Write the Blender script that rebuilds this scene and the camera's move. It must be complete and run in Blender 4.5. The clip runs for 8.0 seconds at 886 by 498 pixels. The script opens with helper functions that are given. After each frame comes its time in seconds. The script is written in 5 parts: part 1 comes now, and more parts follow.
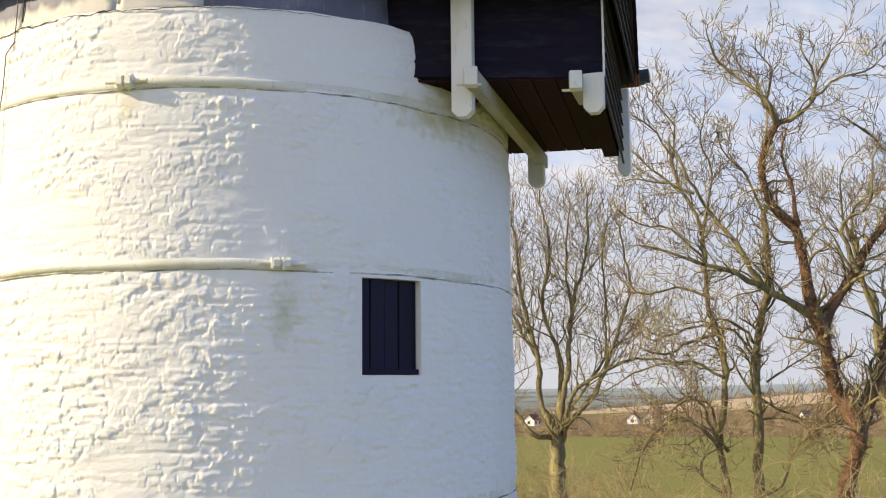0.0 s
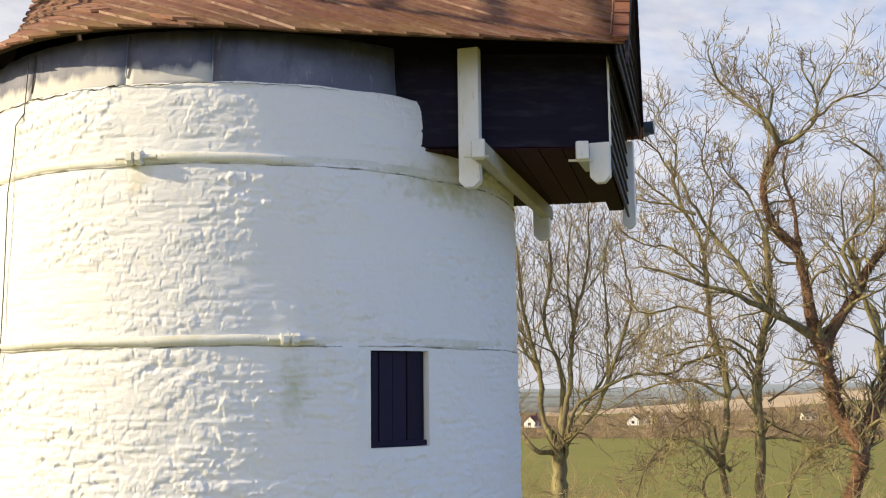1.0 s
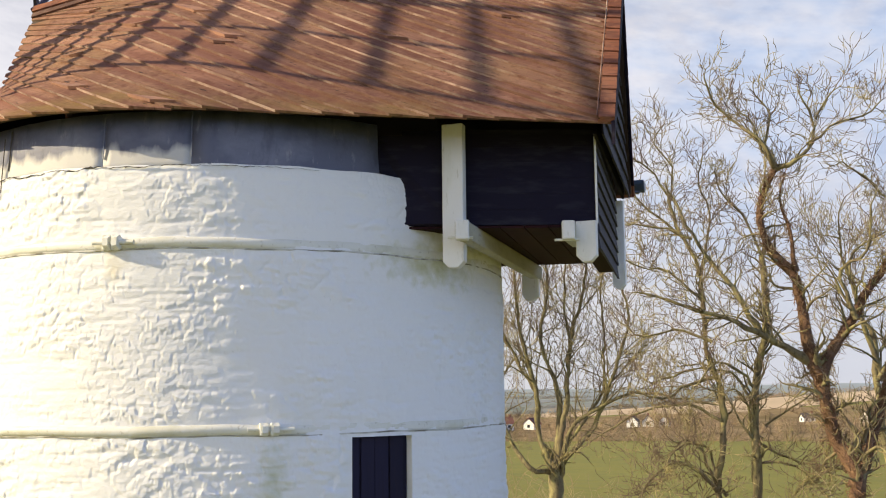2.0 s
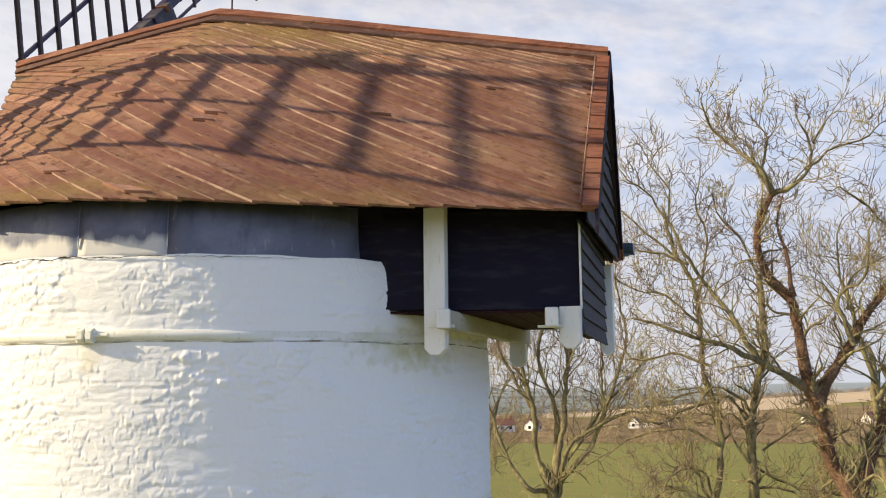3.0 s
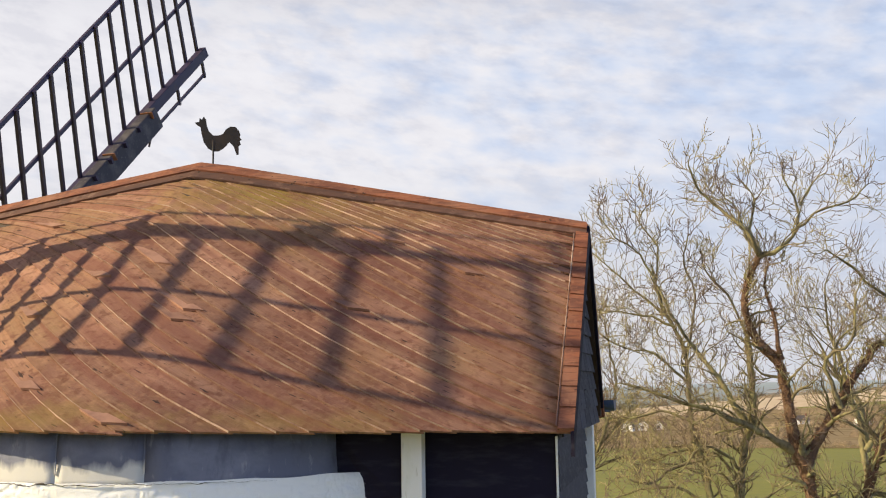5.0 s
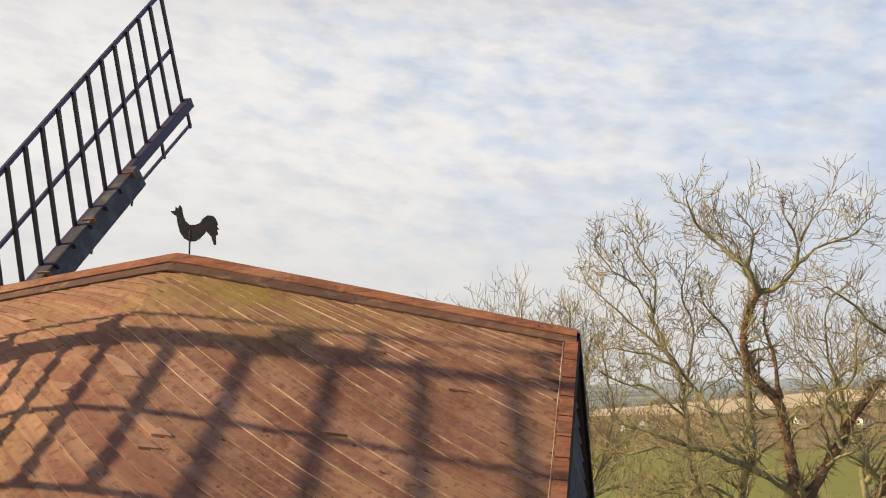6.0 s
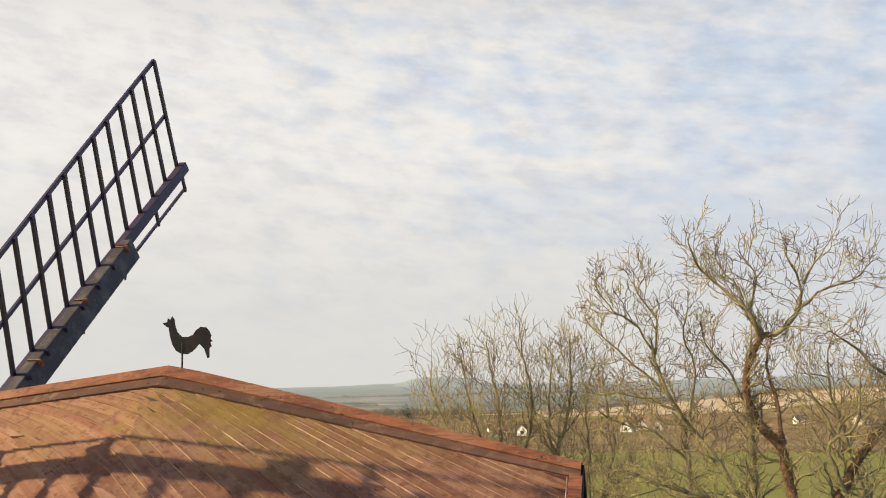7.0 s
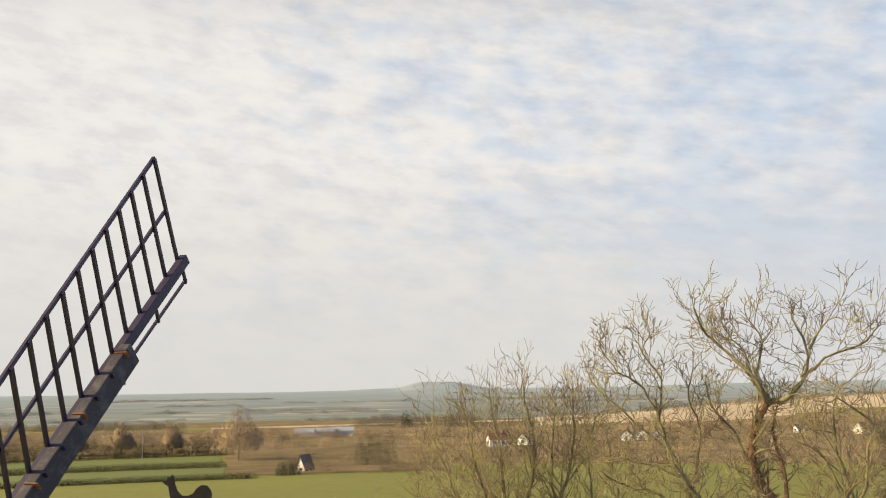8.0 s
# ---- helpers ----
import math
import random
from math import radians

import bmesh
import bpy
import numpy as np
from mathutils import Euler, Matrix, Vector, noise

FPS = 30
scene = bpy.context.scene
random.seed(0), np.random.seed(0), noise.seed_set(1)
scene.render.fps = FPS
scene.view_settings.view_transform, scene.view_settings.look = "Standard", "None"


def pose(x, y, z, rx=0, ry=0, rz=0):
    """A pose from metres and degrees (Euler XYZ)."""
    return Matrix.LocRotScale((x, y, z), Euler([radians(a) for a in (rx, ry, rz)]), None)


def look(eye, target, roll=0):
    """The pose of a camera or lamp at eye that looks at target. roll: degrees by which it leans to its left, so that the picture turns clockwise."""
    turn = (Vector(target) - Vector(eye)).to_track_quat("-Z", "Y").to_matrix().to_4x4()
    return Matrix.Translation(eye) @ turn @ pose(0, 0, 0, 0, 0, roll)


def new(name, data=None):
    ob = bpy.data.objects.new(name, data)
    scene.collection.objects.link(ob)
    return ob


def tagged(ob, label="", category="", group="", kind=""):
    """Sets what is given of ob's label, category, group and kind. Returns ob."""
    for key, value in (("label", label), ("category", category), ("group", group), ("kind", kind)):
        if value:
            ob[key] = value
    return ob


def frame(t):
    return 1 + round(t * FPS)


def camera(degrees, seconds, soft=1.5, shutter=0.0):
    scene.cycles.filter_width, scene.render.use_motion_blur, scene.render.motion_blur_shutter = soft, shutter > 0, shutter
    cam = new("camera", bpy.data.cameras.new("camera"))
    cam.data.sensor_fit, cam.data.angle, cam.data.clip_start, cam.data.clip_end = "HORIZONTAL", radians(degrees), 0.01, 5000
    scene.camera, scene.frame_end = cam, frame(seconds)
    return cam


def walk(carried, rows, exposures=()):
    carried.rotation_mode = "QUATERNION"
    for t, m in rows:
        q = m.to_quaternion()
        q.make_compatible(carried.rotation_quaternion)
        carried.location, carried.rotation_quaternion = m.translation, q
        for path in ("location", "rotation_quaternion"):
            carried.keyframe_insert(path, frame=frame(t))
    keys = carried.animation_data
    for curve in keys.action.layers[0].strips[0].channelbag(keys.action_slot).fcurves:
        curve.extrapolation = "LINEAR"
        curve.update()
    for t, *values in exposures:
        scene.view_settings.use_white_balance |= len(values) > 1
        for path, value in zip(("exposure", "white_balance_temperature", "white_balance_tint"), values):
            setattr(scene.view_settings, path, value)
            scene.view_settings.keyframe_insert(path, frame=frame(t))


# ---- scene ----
cam = camera(47.0, 8.0, soft=1.1)
PATH = [
    (0, (0.053, 0.526, 4.505), (-0.074, 2.504, 4.775), -0.5),
    (0.5, (-0.005, 0.431, 4.801), (-0.132, 2.409, 5.07), -0.5),
    (1, (0.0, 0.384, 5.119), (-0.127, 2.361, 5.389), -0.6),
    (1.5, (0.039, 0.416, 5.474), (-0.086, 2.393, 5.745), -0.6),
    (3, (0.323, 0.508, 6.623), (0.194, 2.486, 6.892), -0.6),
    (3.5, (0.326, 0.523, 7.025), (0.201, 2.5, 7.296), -0.7),
    (4, (0.338, 0.444, 7.465), (0.22, 2.423, 7.736), -0.8),
    (4.5, (0.414, 0.314, 7.946), (0.297, 2.293, 8.215), -0.8),
    (5, (0.509, 0.237, 8.479), (0.393, 2.215, 8.747), -0.9),
    (6.5, (0.706, 0.706, 10.322), (0.59, 2.685, 10.581), -0.9),
    (7, (0.682, 0.717, 11.015), (0.568, 2.697, 11.273), -1.0),
    (7.5, (0.625, 0.701, 11.81), (0.511, 2.681, 12.07), -1.1),
    (8, (0.624, 0.792, 12.745), (0.51, 2.77, 13.011), -0.9),
]
EXPOSE = [(0.0, 0.53, 6130, 19), (4.5, 0.57, 6100, 19), (6.5, 0.56, 6600, 14), (8.0, 0.54, 6650, 14)]
walk(cam, [(t, look(eye, target, roll)) for t, eye, target, roll in PATH], EXPOSE)

# ---- light ----
SUN_TO = Vector((-0.968, -0.250, 0.0)).normalized()
SUN_ELEV = radians(27.0)
sun_dir = Vector((SUN_TO.x * math.cos(SUN_ELEV), SUN_TO.y * math.cos(SUN_ELEV), math.sin(SUN_ELEV)))
sun_data = bpy.data.lights.new("sun", "SUN")
sun_data.energy, sun_data.angle, sun_data.color = 4.5, radians(0.55), (1.0, 0.83, 0.47)
sun = new("sun", sun_data)
sun.matrix_world = look(sun_dir * 60, (0, 0, 0))

world = bpy.data.worlds.new("sky")
scene.world = world
world.use_nodes = True
wn, wl = world.node_tree.nodes, world.node_tree.links
wn.clear()
w_out, w_bg = wn.new("ShaderNodeOutputWorld"), wn.new("ShaderNodeBackground")
w_sky = wn.new("ShaderNodeTexSky")
w_sky.sky_type, w_sky.sun_disc = "NISHITA", False
w_sky.sun_elevation, w_sky.sun_rotation = SUN_ELEV, math.atan2(SUN_TO.x, SUN_TO.y)
w_sky.air_density, w_sky.dust_density, w_sky.ozone_density = 1.0, 2.0, 1.2
w_tex, w_sep = wn.new("ShaderNodeTexCoord"), wn.new("ShaderNodeSeparateXYZ")
wl.new(w_tex.outputs["Generated"], w_sep.inputs[0])


def w_math(op, a, b=None):
    m = wn.new("ShaderNodeMath")
    m.operation = op
    for i, v in enumerate((a, b)):
        if v is None:
            continue
        if isinstance(v, (int, float)):
            m.inputs[i].default_value = v
        else:
            wl.new(v, m.inputs[i])
    return m.outputs[0]


# direction stretched so that the small clouds lie in flat rows
w_vec = wn.new("ShaderNodeMapping")
w_vec.inputs["Rotation"].default_value = (0, radians(-9), 0)
wl.new(w_tex.outputs["Generated"], w_vec.inputs[0])


def w_noise(scale, detail, rough, stretch):
    mp, nz = wn.new("ShaderNodeMapping"), wn.new("ShaderNodeTexNoise")
    mp.inputs["Scale"].default_value = stretch
    nz.inputs["Scale"].default_value, nz.inputs["Detail"].default_value, nz.inputs["Roughness"].default_value = scale, detail, rough
    wl.new(w_vec.outputs[0], mp.inputs[0])
    wl.new(mp.outputs[0], nz.inputs[0])
    return nz.outputs["Fac"]


def w_ramp(fac, stops):
    r = wn.new("ShaderNodeValToRGB")
    while len(r.color_ramp.elements) < len(stops):
        r.color_ramp.elements.new(0.5)
    for e, (p, c) in zip(r.color_ramp.elements, stops):
        e.position, e.color = p, (*c, 1)
    wl.new(fac, r.inputs[0])
    return r.outputs[0]


def w_mix(fac, a, b, blend="MIX"):
    m = wn.new("ShaderNodeMix")
    m.data_type, m.blend_type = "RGBA", blend
    for k, v in ((0, fac), (6, a), (7, b)):
        if isinstance(v, (int, float)):
            m.inputs[k].default_value = v
        elif isinstance(v, tuple):
            m.inputs[k].default_value = (*v, 1)
        else:
            wl.new(v, m.inputs[k])
    return m.outputs[2]


w_big = w_noise(1.0, 4, 0.55, (5, 5, 9))
w_small = w_noise(1.0, 3, 0.5, (24, 24, 58))
w_cell = w_ramp(w_noise(1.0, 4, 0.6, (20, 20, 50)), [(0.36, (0.86, 0.87, 0.9)), (0.52, (1.0, 1.0, 1.0)), (0.66, (1.05, 1.05, 1.04))])
w_fac = w_math("ADD", w_math("MULTIPLY", w_big, 0.54), w_math("MULTIPLY", w_small, 0.52))
# more cloud towards the sun's side, thinner away from it
w_fac = w_math("ADD", w_fac, w_math("MULTIPLY", w_sep.outputs[0], -0.48))
w_cover = w_ramp(w_fac, [(0.36, (0, 0, 0)), (0.62, (1, 1, 1))])
CLOUD = (5.85, 5.8, 5.42)
BLUE = (3.9, 4.6, 5.35)
w_up = w_ramp(w_sep.outputs[2], [(0.32, (0, 0, 0)), (0.62, (1, 1, 1))])
w_col = w_mix(w_math("MULTIPLY", w_cover, 0.9), BLUE, CLOUD)
w_col = w_mix(0.75, w_col, w_mix(1.0, w_col, w_cell, "MULTIPLY"))
w_col = w_mix(w_up, w_col, w_mix(w_math("MULTIPLY", w_cover, 0.10), w_mix(1.0, w_sky.outputs[0], (0.29, 0.32, 0.41), "MULTIPLY"), CLOUD))
w_low = w_ramp(w_sep.outputs[2], [(0.0, (0.95, 0.95, 0.95)), (0.07, (0.75, 0.75, 0.75)), (0.22, (0.0, 0.0, 0.0))])
w_far = w_ramp(w_sep.outputs[0], [(0.15, (0, 0, 0)), (0.75, (1, 1, 1))])
w_col = w_mix(w_low, w_col, w_mix(w_far, (4.72, 4.8, 4.52), (4.5, 4.8, 5.2)))


def w_side(way, low, high):
    """The sky's tint towards one side: low away from it, high straight at it."""
    dot = wn.new("ShaderNodeVectorMath")
    dot.operation = "DOT_PRODUCT"
    dot.inputs[1].default_value = way
    wl.new(w_tex.outputs["Generated"], dot.inputs[0])
    return w_ramp(dot.outputs["Value"], [(low, (1.0, 1.0, 1.0)), (0.9, high)])


# unseen sky tinted as added fill: bright and warm sunwards, blue behind and away
w_col = w_mix(1.0, w_col, w_side((-0.80, -0.55, 0.2), 0.1, (1.56, 1.38, 1.10)), "MULTIPLY")
w_col = w_mix(1.0, w_col, w_side((0.66, -0.74, 0.1), 0.0, (1.07, 1.36, 1.88)), "MULTIPLY")
wl.new(w_col, w_bg.inputs[0])
w_bg.inputs[1].default_value = 0.1
wl.new(w_bg.outputs[0], w_out.inputs[0])

# ---- materials ----


def material(name, base, rough=0.8, metal=0.0, grains=(), bump=(), coat=None, island=0.0, spec=0.5, obj_random=0.0, along=()):
    """A surface. grains: (scale xyz, detail, low, high, colour, amount) spots mixed over the base. bump: (scale xyz, strength, distance)."""
    m = bpy.data.materials.new(name)
    m.use_nodes = True
    nt, ln = m.node_tree.nodes, m.node_tree.links
    b = nt["Principled BSDF"]
    b.inputs["Roughness"].default_value, b.inputs["Metallic"].default_value = rough, metal
    b.inputs["Specular IOR Level"].default_value = spec
    geo = nt.new("ShaderNodeNewGeometry")
    tex = nt.new("ShaderNodeTexCoord")
    info = nt.new("ShaderNodeObjectInfo")
    rgb = nt.new("ShaderNodeRGB")
    rgb.outputs[0].default_value = (*base, 1)
    col = rgb.outputs[0]
    rnd = None
    if island:
        rnd, amount = geo.outputs["Random Per Island"], island
    elif obj_random:
        rnd, amount = info.outputs["Random"], obj_random
    if rnd is not None:
        hsv, mr = nt.new("ShaderNodeHueSaturation"), nt.new("ShaderNodeMapRange")
        mr.inputs["To Min"].default_value, mr.inputs["To Max"].default_value = 1 - amount, 1 + amount
        ln.new(rnd, mr.inputs[0])
        ln.new(mr.outputs[0], hsv.inputs["Value"])
        ln.new(col, hsv.inputs["Color"])
        col = hsv.outputs[0]
    for scale, detail, low, high, colour, amount, space in [(*g, "Object") for g in grains] + [(*g, "UV") for g in along]:
        mp, nz, mr, mx = nt.new("ShaderNodeMapping"), nt.new("ShaderNodeTexNoise"), nt.new("ShaderNodeMapRange"), nt.new("ShaderNodeMix")
        mp.inputs["Scale"].default_value = scale
        nz.inputs["Scale"].default_value, nz.inputs["Detail"].default_value, nz.inputs["Roughness"].default_value = 1.0, detail, 0.6
        mr.inputs["From Min"].default_value, mr.inputs["From Max"].default_value, mr.inputs["To Max"].default_value = low, high, amount
        ln.new(tex.outputs[space], mp.inputs[0])
        ln.new(mp.outputs[0], nz.inputs[0])
        ln.new(nz.outputs["Fac"], mr.inputs[0])
        mx.data_type = "RGBA"
        mx.inputs[7].default_value = (*colour, 1)
        ln.new(mr.outputs[0], mx.inputs[0])
        ln.new(col, mx.inputs[6])
        col = mx.outputs[2]
    ln.new(col, b.inputs["Base Color"])
    last = None
    for scale, strength, dist in bump:
        mp, nz, bp = nt.new("ShaderNodeMapping"), nt.new("ShaderNodeTexNoise"), nt.new("ShaderNodeBump")
        mp.inputs["Scale"].default_value = scale
        nz.inputs["Scale"].default_value, nz.inputs["Detail"].default_value = 1.0, 6
        bp.inputs["Strength"].default_value, bp.inputs["Distance"].default_value = strength, dist
        ln.new(tex.outputs["Object"], mp.inputs[0])
        ln.new(mp.outputs[0], nz.inputs[0])
        ln.new(nz.outputs["Fac"], bp.inputs["Height"])
        if last is not None:
            ln.new(last, bp.inputs["Normal"])
        last = bp.outputs[0]
    if last is not None:
        ln.new(last, b.inputs["Normal"])
    return m


def s3(v):
    return (v, v, v)


def stain(m, centre, size, colour, amount, grain=9.0):
    """A ragged stain or patch of growth round a point of the world, laid over the material's colour."""
    nt, ln = m.node_tree.nodes, m.node_tree.links
    b = nt["Principled BSDF"]
    col = b.inputs["Base Color"].links[0].from_socket
    geo, sub, div, length, nz, mad, mr, mx = (nt.new("ShaderNode" + k) for k in ("NewGeometry", "VectorMath", "VectorMath", "VectorMath", "TexNoise", "Math", "MapRange", "Mix"))
    sub.operation, div.operation, length.operation, mad.operation = "SUBTRACT", "DIVIDE", "LENGTH", "MULTIPLY_ADD"
    sub.inputs[1].default_value, div.inputs[1].default_value = centre, size
    ln.new(geo.outputs["Position"], sub.inputs[0])
    ln.new(sub.outputs[0], div.inputs[0])
    ln.new(div.outputs[0], length.inputs[0])
    ln.new(geo.outputs["Position"], nz.inputs["Vector"])
    nz.inputs["Scale"].default_value, nz.inputs["Detail"].default_value = grain, 6
    mad.inputs[1].default_value = 2.2
    ln.new(nz.outputs["Fac"], mad.inputs[0])
    ln.new(length.outputs["Value"], mad.inputs[2])
    mr.inputs["From Min"].default_value, mr.inputs["From Max"].default_value, mr.inputs["To Max"].default_value = 2.1, 1.0, amount
    ln.new(mad.outputs[0], mr.inputs[0])
    mx.data_type = "RGBA"
    mx.inputs[7].default_value = (*colour, 1)
    ln.new(mr.outputs[0], mx.inputs[0])
    ln.new(col, mx.inputs[6])
    ln.new(mx.outputs[2], b.inputs["Base Color"])


M_WHITE = material("whitewashed_stone", (0.82, 0.825, 0.825), 0.75,
                   grains=[((1.3, 1.3, 0.5), 6, 0.50, 0.74, (0.74, 0.75, 0.74), 0.5), ((5, 5, 1.6), 5, 0.64, 0.78, (0.62, 0.63, 0.57), 0.22),
                           ((40, 40, 40), 3, 0.68, 0.75, (0.50, 0.49, 0.44), 0.3)],
                   bump=[((8, 8, 13), 0.25, 0.03), ((24, 24, 36), 0.25, 0.014)])
stain(M_WHITE, (-1.78, 8.80, 5.12), (0.16, 0.16, 0.30), (0.50, 0.53, 0.36), 0.75)
stain(M_WHITE, (-3.10, 8.62, 6.86), (0.12, 0.12, 0.22), (0.60, 0.55, 0.40), 0.7)
stain(M_WHITE, (-0.55, 9.75, 6.98), (0.75, 0.75, 0.24), (0.50, 0.50, 0.24), 0.8)
M_WHITE_WOOD = material("white_painted_timber", (0.78, 0.78, 0.76), 0.5,
                        grains=[((3, 3, 1.2), 5, 0.52, 0.7, (0.62, 0.62, 0.54), 0.6), ((30, 30, 8), 4, 0.62, 0.7, (0.42, 0.40, 0.32), 0.4)],
                        bump=[((60, 60, 6), 0.15, 0.004)])
# olive-brown beam: weathering, with the shade under the box put into the colour
M_BEAM = material("weathered_shaded_beam", (0.50, 0.48, 0.38), 0.7,
                  grains=[((3, 1.2, 3), 5, 0.46, 0.66, (0.33, 0.31, 0.22), 0.7), ((30, 8, 30), 4, 0.58, 0.7, (0.2, 0.18, 0.13), 0.5)], bump=[((60, 6, 60), 0.2, 0.004)])
M_BAND = material("white_painted_iron", (0.74, 0.74, 0.68), 0.5,
                  grains=[((2.5, 2.5, 3), 5, 0.48, 0.66, (0.52, 0.51, 0.36), 0.55), ((24, 24, 24), 4, 0.60, 0.7, (0.33, 0.29, 0.2), 0.5)],
                  bump=[(s3(50), 0.3, 0.006)])
# dark colour standing in for the shadow gap under the hoops
M_GAP_SHADE = material("hoop_gap_shade", (0.20, 0.19, 0.14), 0.9, grains=[((5, 5, 5), 5, 0.40, 0.58, (0.66, 0.65, 0.6), 0.9)])


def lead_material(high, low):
    """Dull lead, paler over its lower part between two heights: limewash, and sunlight put into the colour."""
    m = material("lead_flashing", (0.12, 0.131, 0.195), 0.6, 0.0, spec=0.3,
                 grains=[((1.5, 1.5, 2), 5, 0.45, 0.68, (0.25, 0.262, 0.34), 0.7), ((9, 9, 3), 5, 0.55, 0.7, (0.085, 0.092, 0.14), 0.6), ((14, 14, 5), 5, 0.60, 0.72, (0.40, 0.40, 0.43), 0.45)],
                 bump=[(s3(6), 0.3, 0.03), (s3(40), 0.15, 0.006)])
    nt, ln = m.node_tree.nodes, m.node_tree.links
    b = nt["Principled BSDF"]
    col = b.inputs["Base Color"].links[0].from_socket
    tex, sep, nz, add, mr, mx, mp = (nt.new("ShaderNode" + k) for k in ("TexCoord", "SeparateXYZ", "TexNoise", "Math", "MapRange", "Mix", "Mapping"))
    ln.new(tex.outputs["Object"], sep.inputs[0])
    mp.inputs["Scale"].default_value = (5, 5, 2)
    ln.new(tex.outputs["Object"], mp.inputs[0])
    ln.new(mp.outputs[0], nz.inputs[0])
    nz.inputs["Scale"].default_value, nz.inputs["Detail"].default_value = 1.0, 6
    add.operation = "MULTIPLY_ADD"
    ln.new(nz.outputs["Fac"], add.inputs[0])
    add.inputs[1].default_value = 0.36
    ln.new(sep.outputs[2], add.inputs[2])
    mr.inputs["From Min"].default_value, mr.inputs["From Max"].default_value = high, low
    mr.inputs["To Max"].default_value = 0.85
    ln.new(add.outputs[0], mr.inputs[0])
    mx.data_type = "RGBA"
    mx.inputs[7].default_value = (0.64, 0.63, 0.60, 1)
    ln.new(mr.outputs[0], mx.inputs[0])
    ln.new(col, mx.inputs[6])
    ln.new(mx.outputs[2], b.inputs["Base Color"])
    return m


# second copy drops the pale part: the eave's shade put into the colour
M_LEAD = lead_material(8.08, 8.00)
M_LEAD_SHADED = lead_material(7.86, 7.82)
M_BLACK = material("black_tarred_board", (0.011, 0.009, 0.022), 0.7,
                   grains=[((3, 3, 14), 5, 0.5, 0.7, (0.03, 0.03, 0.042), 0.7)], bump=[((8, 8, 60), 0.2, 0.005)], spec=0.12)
M_SLATE = material("weathered_black_weatherboard", (0.062, 0.060, 0.074), 0.75, obj_random=0.3, spec=0.15,
                   grains=[((6, 6, 20), 5, 0.48, 0.68, (0.10, 0.10, 0.11), 0.7)], bump=[((10, 10, 70), 0.3, 0.006)])
M_SHUTTER = material("navy_black_painted_board", (0.020, 0.018, 0.040), 0.75, spec=0.15, obj_random=0.3,
                     grains=[((40, 40, 4), 5, 0.5, 0.7, (0.022, 0.018, 0.032), 0.7)], bump=[((70, 70, 6), 0.25, 0.004)])
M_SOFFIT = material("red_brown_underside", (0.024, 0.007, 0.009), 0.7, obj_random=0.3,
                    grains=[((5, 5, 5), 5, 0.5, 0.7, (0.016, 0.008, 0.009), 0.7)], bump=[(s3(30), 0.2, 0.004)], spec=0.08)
M_RIDGE = material("red_brown_ridge_board", (0.235, 0.088, 0.048), 0.8, obj_random=0.2, spec=0.25,
                   grains=[((2, 9, 9), 6, 0.46, 0.62, (0.115, 0.048, 0.036), 0.85), ((1.2, 1.2, 1.2), 5, 0.52, 0.66, (0.31, 0.16, 0.10), 0.6), ((3, 40, 40), 5, 0.52, 0.64, (0.09, 0.04, 0.03), 0.7),
                           ((14, 14, 14), 5, 0.55, 0.66, (0.30, 0.14, 0.08), 0.5), ((11, 11, 11), 2, 0.68, 0.72, (0.03, 0.02, 0.018), 0.8)],
                   bump=[((10, 50, 50), 0.4, 0.006), (s3(30), 0.3, 0.006)])
# darker copy of the ridge wood: its weaker light put into the colour
M_RIDGE_LOW = material("shaded_lower_ridge_board", (0.135, 0.072, 0.055), 0.85, obj_random=0.25, spec=0.2,
                       grains=[((2, 9, 9), 6, 0.46, 0.62, (0.075, 0.045, 0.04), 0.8), ((6, 6, 6), 5, 0.54, 0.68, (0.24, 0.15, 0.11), 0.6), ((11, 11, 11), 2, 0.68, 0.72, (0.03, 0.02, 0.018), 0.8)],
                       bump=[((10, 50, 50), 0.4, 0.006)])
M_SAIL = material("black_painted_sail_timber", (0.028, 0.019, 0.052), 0.5,
                  grains=[((4, 4, 4), 5, 0.5, 0.7, (0.045, 0.028, 0.040), 0.7)], bump=[(s3(30), 0.2, 0.004)])
M_STOCK = material("grey_black_sail_stock", (0.032, 0.028, 0.040), 0.6,
                   grains=[((3, 3, 3), 6, 0.48, 0.66, (0.11, 0.10, 0.10), 0.7), ((20, 20, 20), 4, 0.6, 0.7, (0.2, 0.18, 0.16), 0.4)], bump=[(s3(22), 0.3, 0.006)])
M_RUST = material("rusty_iron_clamp", (0.30, 0.12, 0.05), 0.8, 0.1, grains=[(s3(20), 5, 0.45, 0.65, (0.10, 0.05, 0.04), 0.7)])
M_VANE = material("dark_bronze_vane", (0.016, 0.012, 0.011), 0.65, 0.2, grains=[(s3(6), 5, 0.45, 0.65, (0.045, 0.026, 0.018), 0.7)])
M_GUTTER = material("blue_grey_gutter", (0.035, 0.065, 0.14), 0.4, grains=[(s3(12), 4, 0.5, 0.7, (0.06, 0.08, 0.11), 0.6)])
M_CABLE = material("dark_cable", (0.06, 0.05, 0.045), 0.6)


